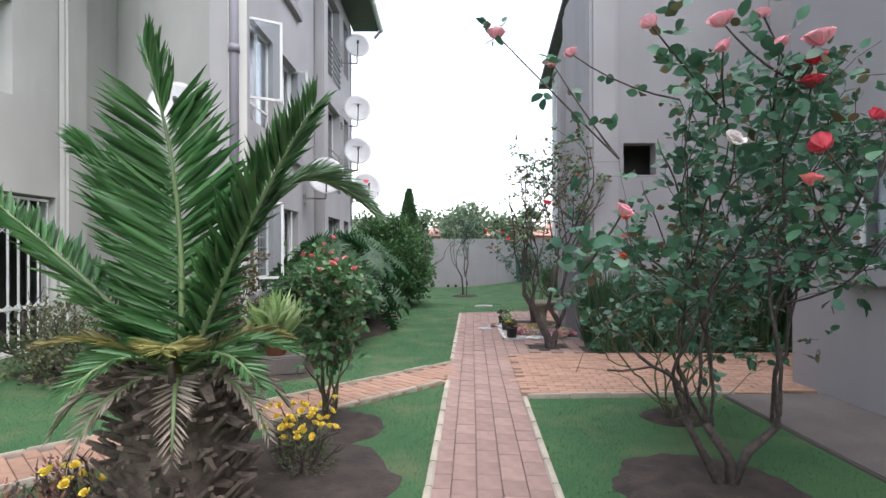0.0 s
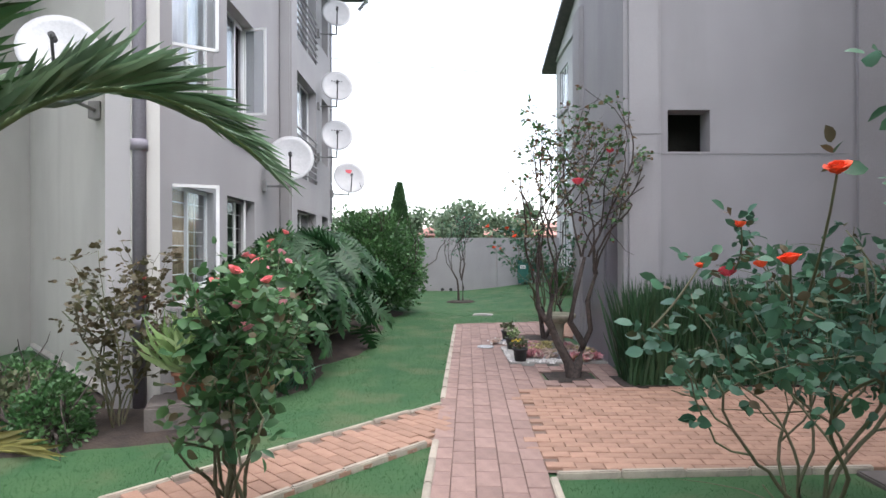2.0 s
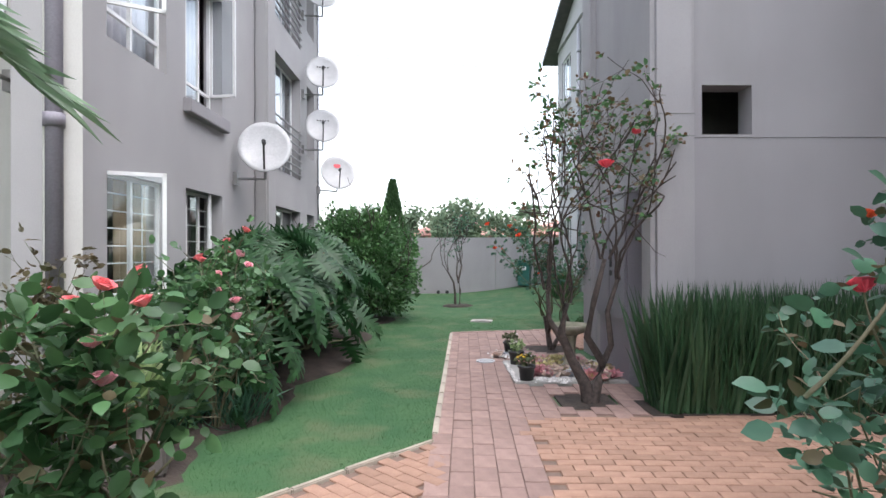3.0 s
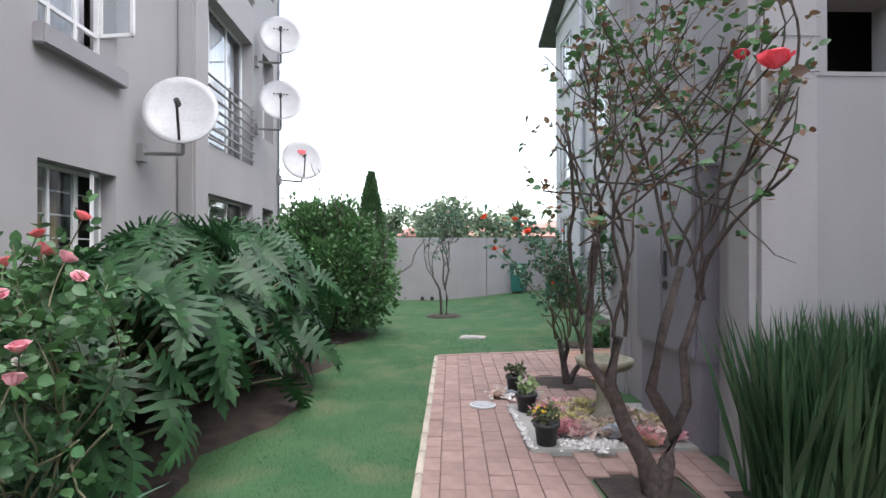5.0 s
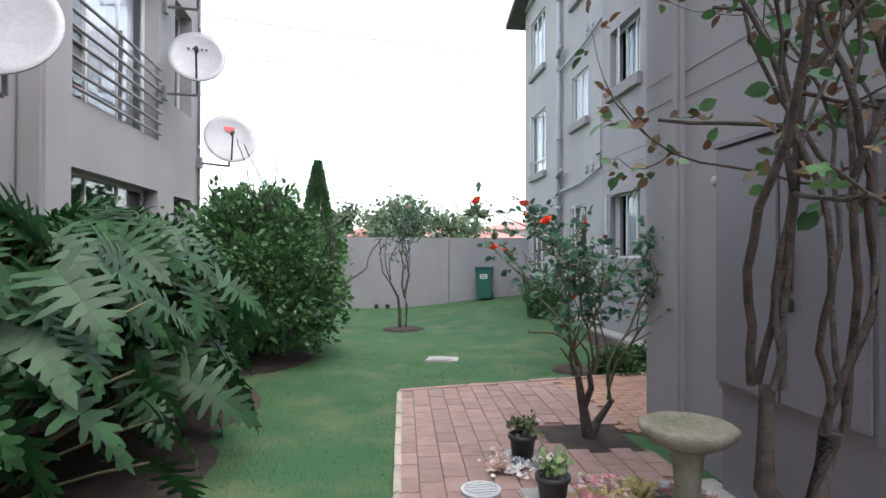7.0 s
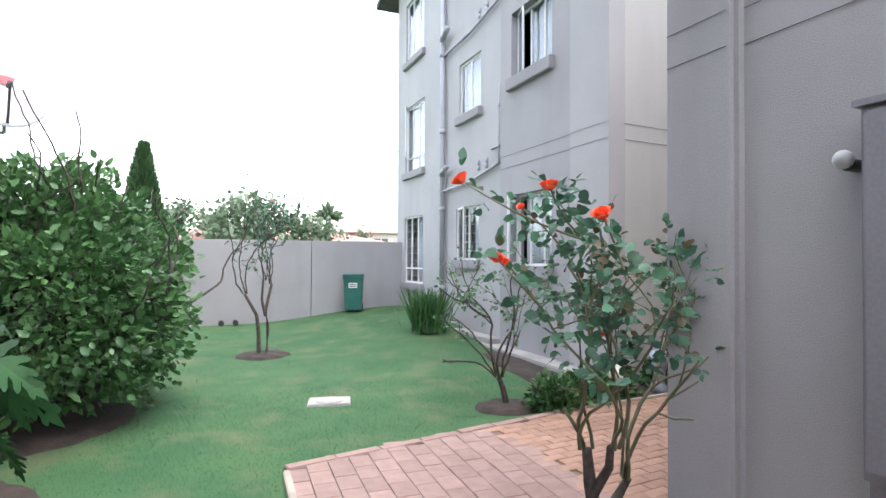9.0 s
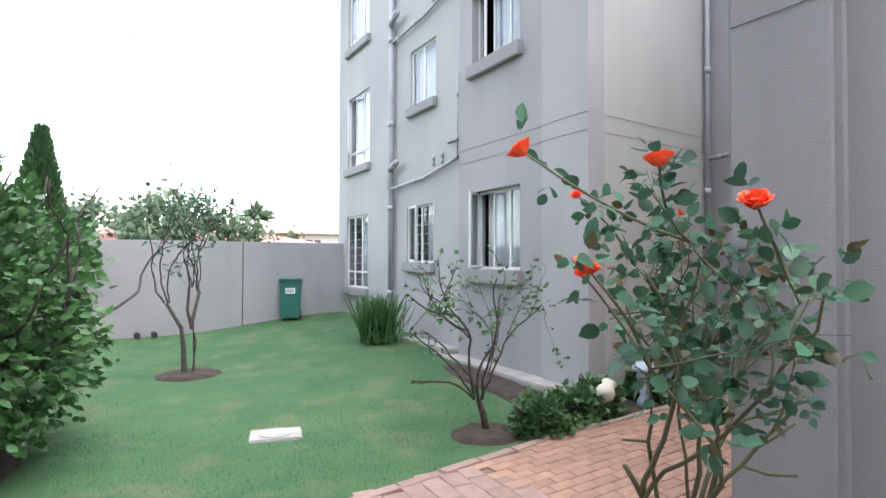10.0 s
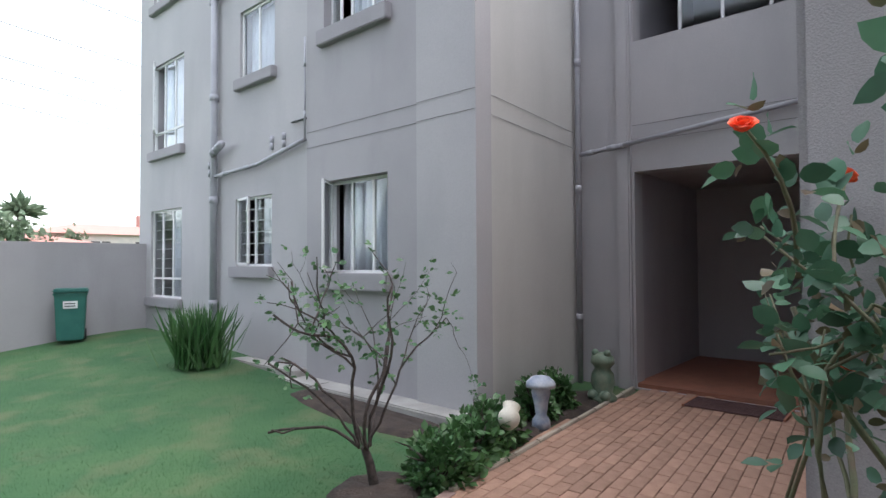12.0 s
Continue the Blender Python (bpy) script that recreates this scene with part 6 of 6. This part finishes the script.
lay("pavement_entry", "entry", BRICK_TAN, 0.21, 0.1, 0.08, "tan clay pavers leading to the entrance", (11.5, 13.5), slip=0.5)
lay("pavement_branch", "branch", BRICK_TAN, 0.2, 0.1, -math.pi / 4, "tan clay pavers branching off the path", (3.0, 7.0), slip=0.5)


def kerb(points, w, h, mat, label):
    ob = thing("kerb", pose(0, 0, 0), label, "edging", "lawn edgings", "structure")
    me = None
    for (x0, y0), (x1, y1) in zip(points, points[1:]):
        L = math.hypot(x1 - x0, y1 - y0)
        n = max(1, round(L / 0.4))
        bm = boxes((-L / n / 2 + 0.003, L / n / 2 - 0.003, -w / 2, w / 2, -0.04, h), bevel=0.008)
        me = bpy.data.meshes.new("edging_stone")
        bm.to_mesh(me)
        bm.free()
        me.materials.append(mat)
        for i in range(n):
            t = (i + 0.5) / n
            e = new("edging_stone", me)
            e.parent = ob
            e.matrix_basis = pose(x0 + (x1 - x0) * t, y0 + (y1 - y0) * t, rng0.normal() * 0.003, 0, 0, math.degrees(math.atan2(y1 - y0, x1 - x0)) + rng0.normal() * 0.5)


def on_path(u, v):
    q = PO + PU * u + PV * v
    return (q.x, q.y)


kerb([on_path(-1, 0.02), on_path(6.3, 0.02)], 0.05, 0.03, EDGING, "pale edging stones along the path")
kerb([on_path(7.5, 0.02), on_path(12.9, 0.02)], 0.05, 0.03, EDGING, "pale edging stones along the path")
kerb([on_path(-1, 0.815), on_path(5.6, 0.815)], 0.05, 0.03, EDGING, "pale edging stones along the path")
kerb([(0.1, 7.34), (-3.4, 3.84)], 0.045, 0.028, EDGING, "pale edging stones along the branch path")
kerb([(-0.02, 6.25), (-3.0, 3.27)], 0.045, 0.028, EDGING, "pale edging stones along the branch path")
kerb([(0.85, 5.64), (3.0, 5.72)], 0.04, 0.028, EDGING, "pale edging stones along the court")
kerb([(0.4, 12.97), (3.0, 13.41)], 0.1, 0.016, BRICK, "clay edging bricks at the end of the paving")
kerb([(3.0, 13.42), (6.7, 13.68)], 0.05, 0.035, EDGING, "pale edging stones beside the planting")
# dark tone stands in for the shade beside the wall
tagged(link_bm("pavement_apron", boxes((2.85, 3.9, -3, 5.68, -0.05, 0.012), bevel=0.01), APRON), "concrete apron along the wall, darkened for its shade", "apron", kind="structure")


# soil beds
def soil(name, ring, label, top=0.03):
    """A bed with an uneven edge; ring: (x, y, rx, ry)."""
    x, y, rx, ry = ring
    n, m = 40, 7
    vs, fs = [(x, y, rise(x, y) + top)], []
    for k in range(1, m + 1):
        for i in range(n):
            a = 2 * math.pi * i / n
            w = 1 + 0.05 * noise.noise(Vector((math.cos(a) * 7 + y, math.sin(a) * 7, 2))) + 0.12 * noise.noise(Vector((math.cos(a) * 2 + x, math.sin(a) * 2 + y, 0)))
            q = k / m * w
            px, py = x + math.cos(a) * rx * q, y + math.sin(a) * ry * q
            vs.append((px, py, rise(px, py) + (top * (1 - (k / m) ** 4) - 0.03 * (k == m)) + 0.022 * noise.noise(Vector((px * 9, py * 9, 3)))))
    for i in range(n):
        fs.append((0, 1 + i, 1 + (i + 1) % n))
    for k in range(m - 1):
        for i in range(n):
            a, b = 1 + k * n + i, 1 + k * n + (i + 1) % n
            fs.append((a, a + n, b + n, b))
    return tagged(raw(name, vs, fs, SOIL, smooth=True), label, "soil bed", kind="structure")


BEDS = [(-1.25, 3.55, 0.95, 1.0), (-1.0, 4.75, 0.5, 0.5), (1.66, 3.5, 0.6, 0.6), (2.08, 4.98, 0.3, 0.28), (-3.4, 7.0, 1.9, 1.0), (-2.12, 8.6, 0.82, 1.3), (-2.0, 10.8, 1.05, 1.9), (-1.95, 12.6, 1.0, 1.2), (-1.75, 15.0, 1.0, 1.1), (0.7, 17.9, 0.42, 0.4), (2.72, 13.85, 0.35, 0.3), (3.9, 13.85, 0.9, 0.35), (5.4, 14.0, 1.0, 0.35), (3.9, 15.2, 0.3, 1.4)]
for b in BEDS:
    soil("ground_bed", b, "dark bare soil bed with an uneven edge")
for x, y, s in ((1.6, 8.48, 0.27), (1.82, 11.3, 0.33), (3.7, 8.17, 0.0)):
    if s:
        tagged(link_bm("ground_cutout", boxes((x - s, x + s, y - s, y + s, -0.05, -0.001)), SOIL), "square soil cut-out in the paving", "soil bed", kind="structure")
tagged(link_bm("ground_reed_bed", boxes((2.05, 5.4, 7.93, 8.42, -0.05, 0.02)), SOIL), "soil strip under the reeds", "soil bed", kind="structure")


# grass blades on the lawn near the walk
def lawn_ok(x, y):
    if zone(x, y) or y > 22.1 or (x > 2.8 and y < 5.7) or (x > 2.0 and 5.6 < y < 13.6) or x > 4.1:
        return False
    if x < LX and y > 7.0 or x < -6.1 or y + x < 4.6 and x < -5.2:
        return False
    return not any(((x - b[0]) / b[2]) ** 2 + ((y - b[1]) / b[3]) ** 2 < 0.93 for b in BEDS)


rg = np.random.default_rng(9)
pts = []
for y0, y1, dens in ((1.0, 9.0, 2600), (9.0, 15.5, 2200), (15.5, 22.0, 1000)):
    n = int((y1 - y0) * 9.5 * dens)
    c = np.column_stack([rg.uniform(-5.3, 4.2, n), rg.uniform(y0, y1, n)])
    pts += [(x, y, rise(x, y) - 0.02) for x, y in c if lawn_ok(x, y)]
P = np.array(pts)
D = rg.normal(size=P.shape) * 0.45
D[:, 2] = 1
SPEAR = ([(0.07, 0, 0), (0.0, 1, 0.2), (-0.07, 0, 0)], [(0, 1, 2)])
v, f = leaf_arrays(P, D, rg.uniform(0.012, 0.025, len(P)), SPEAR, rg, 0.05)
tagged(raw("grass", v.tolist(), f, BLADE), "short mown green grass blades", "grass", kind="stuff")
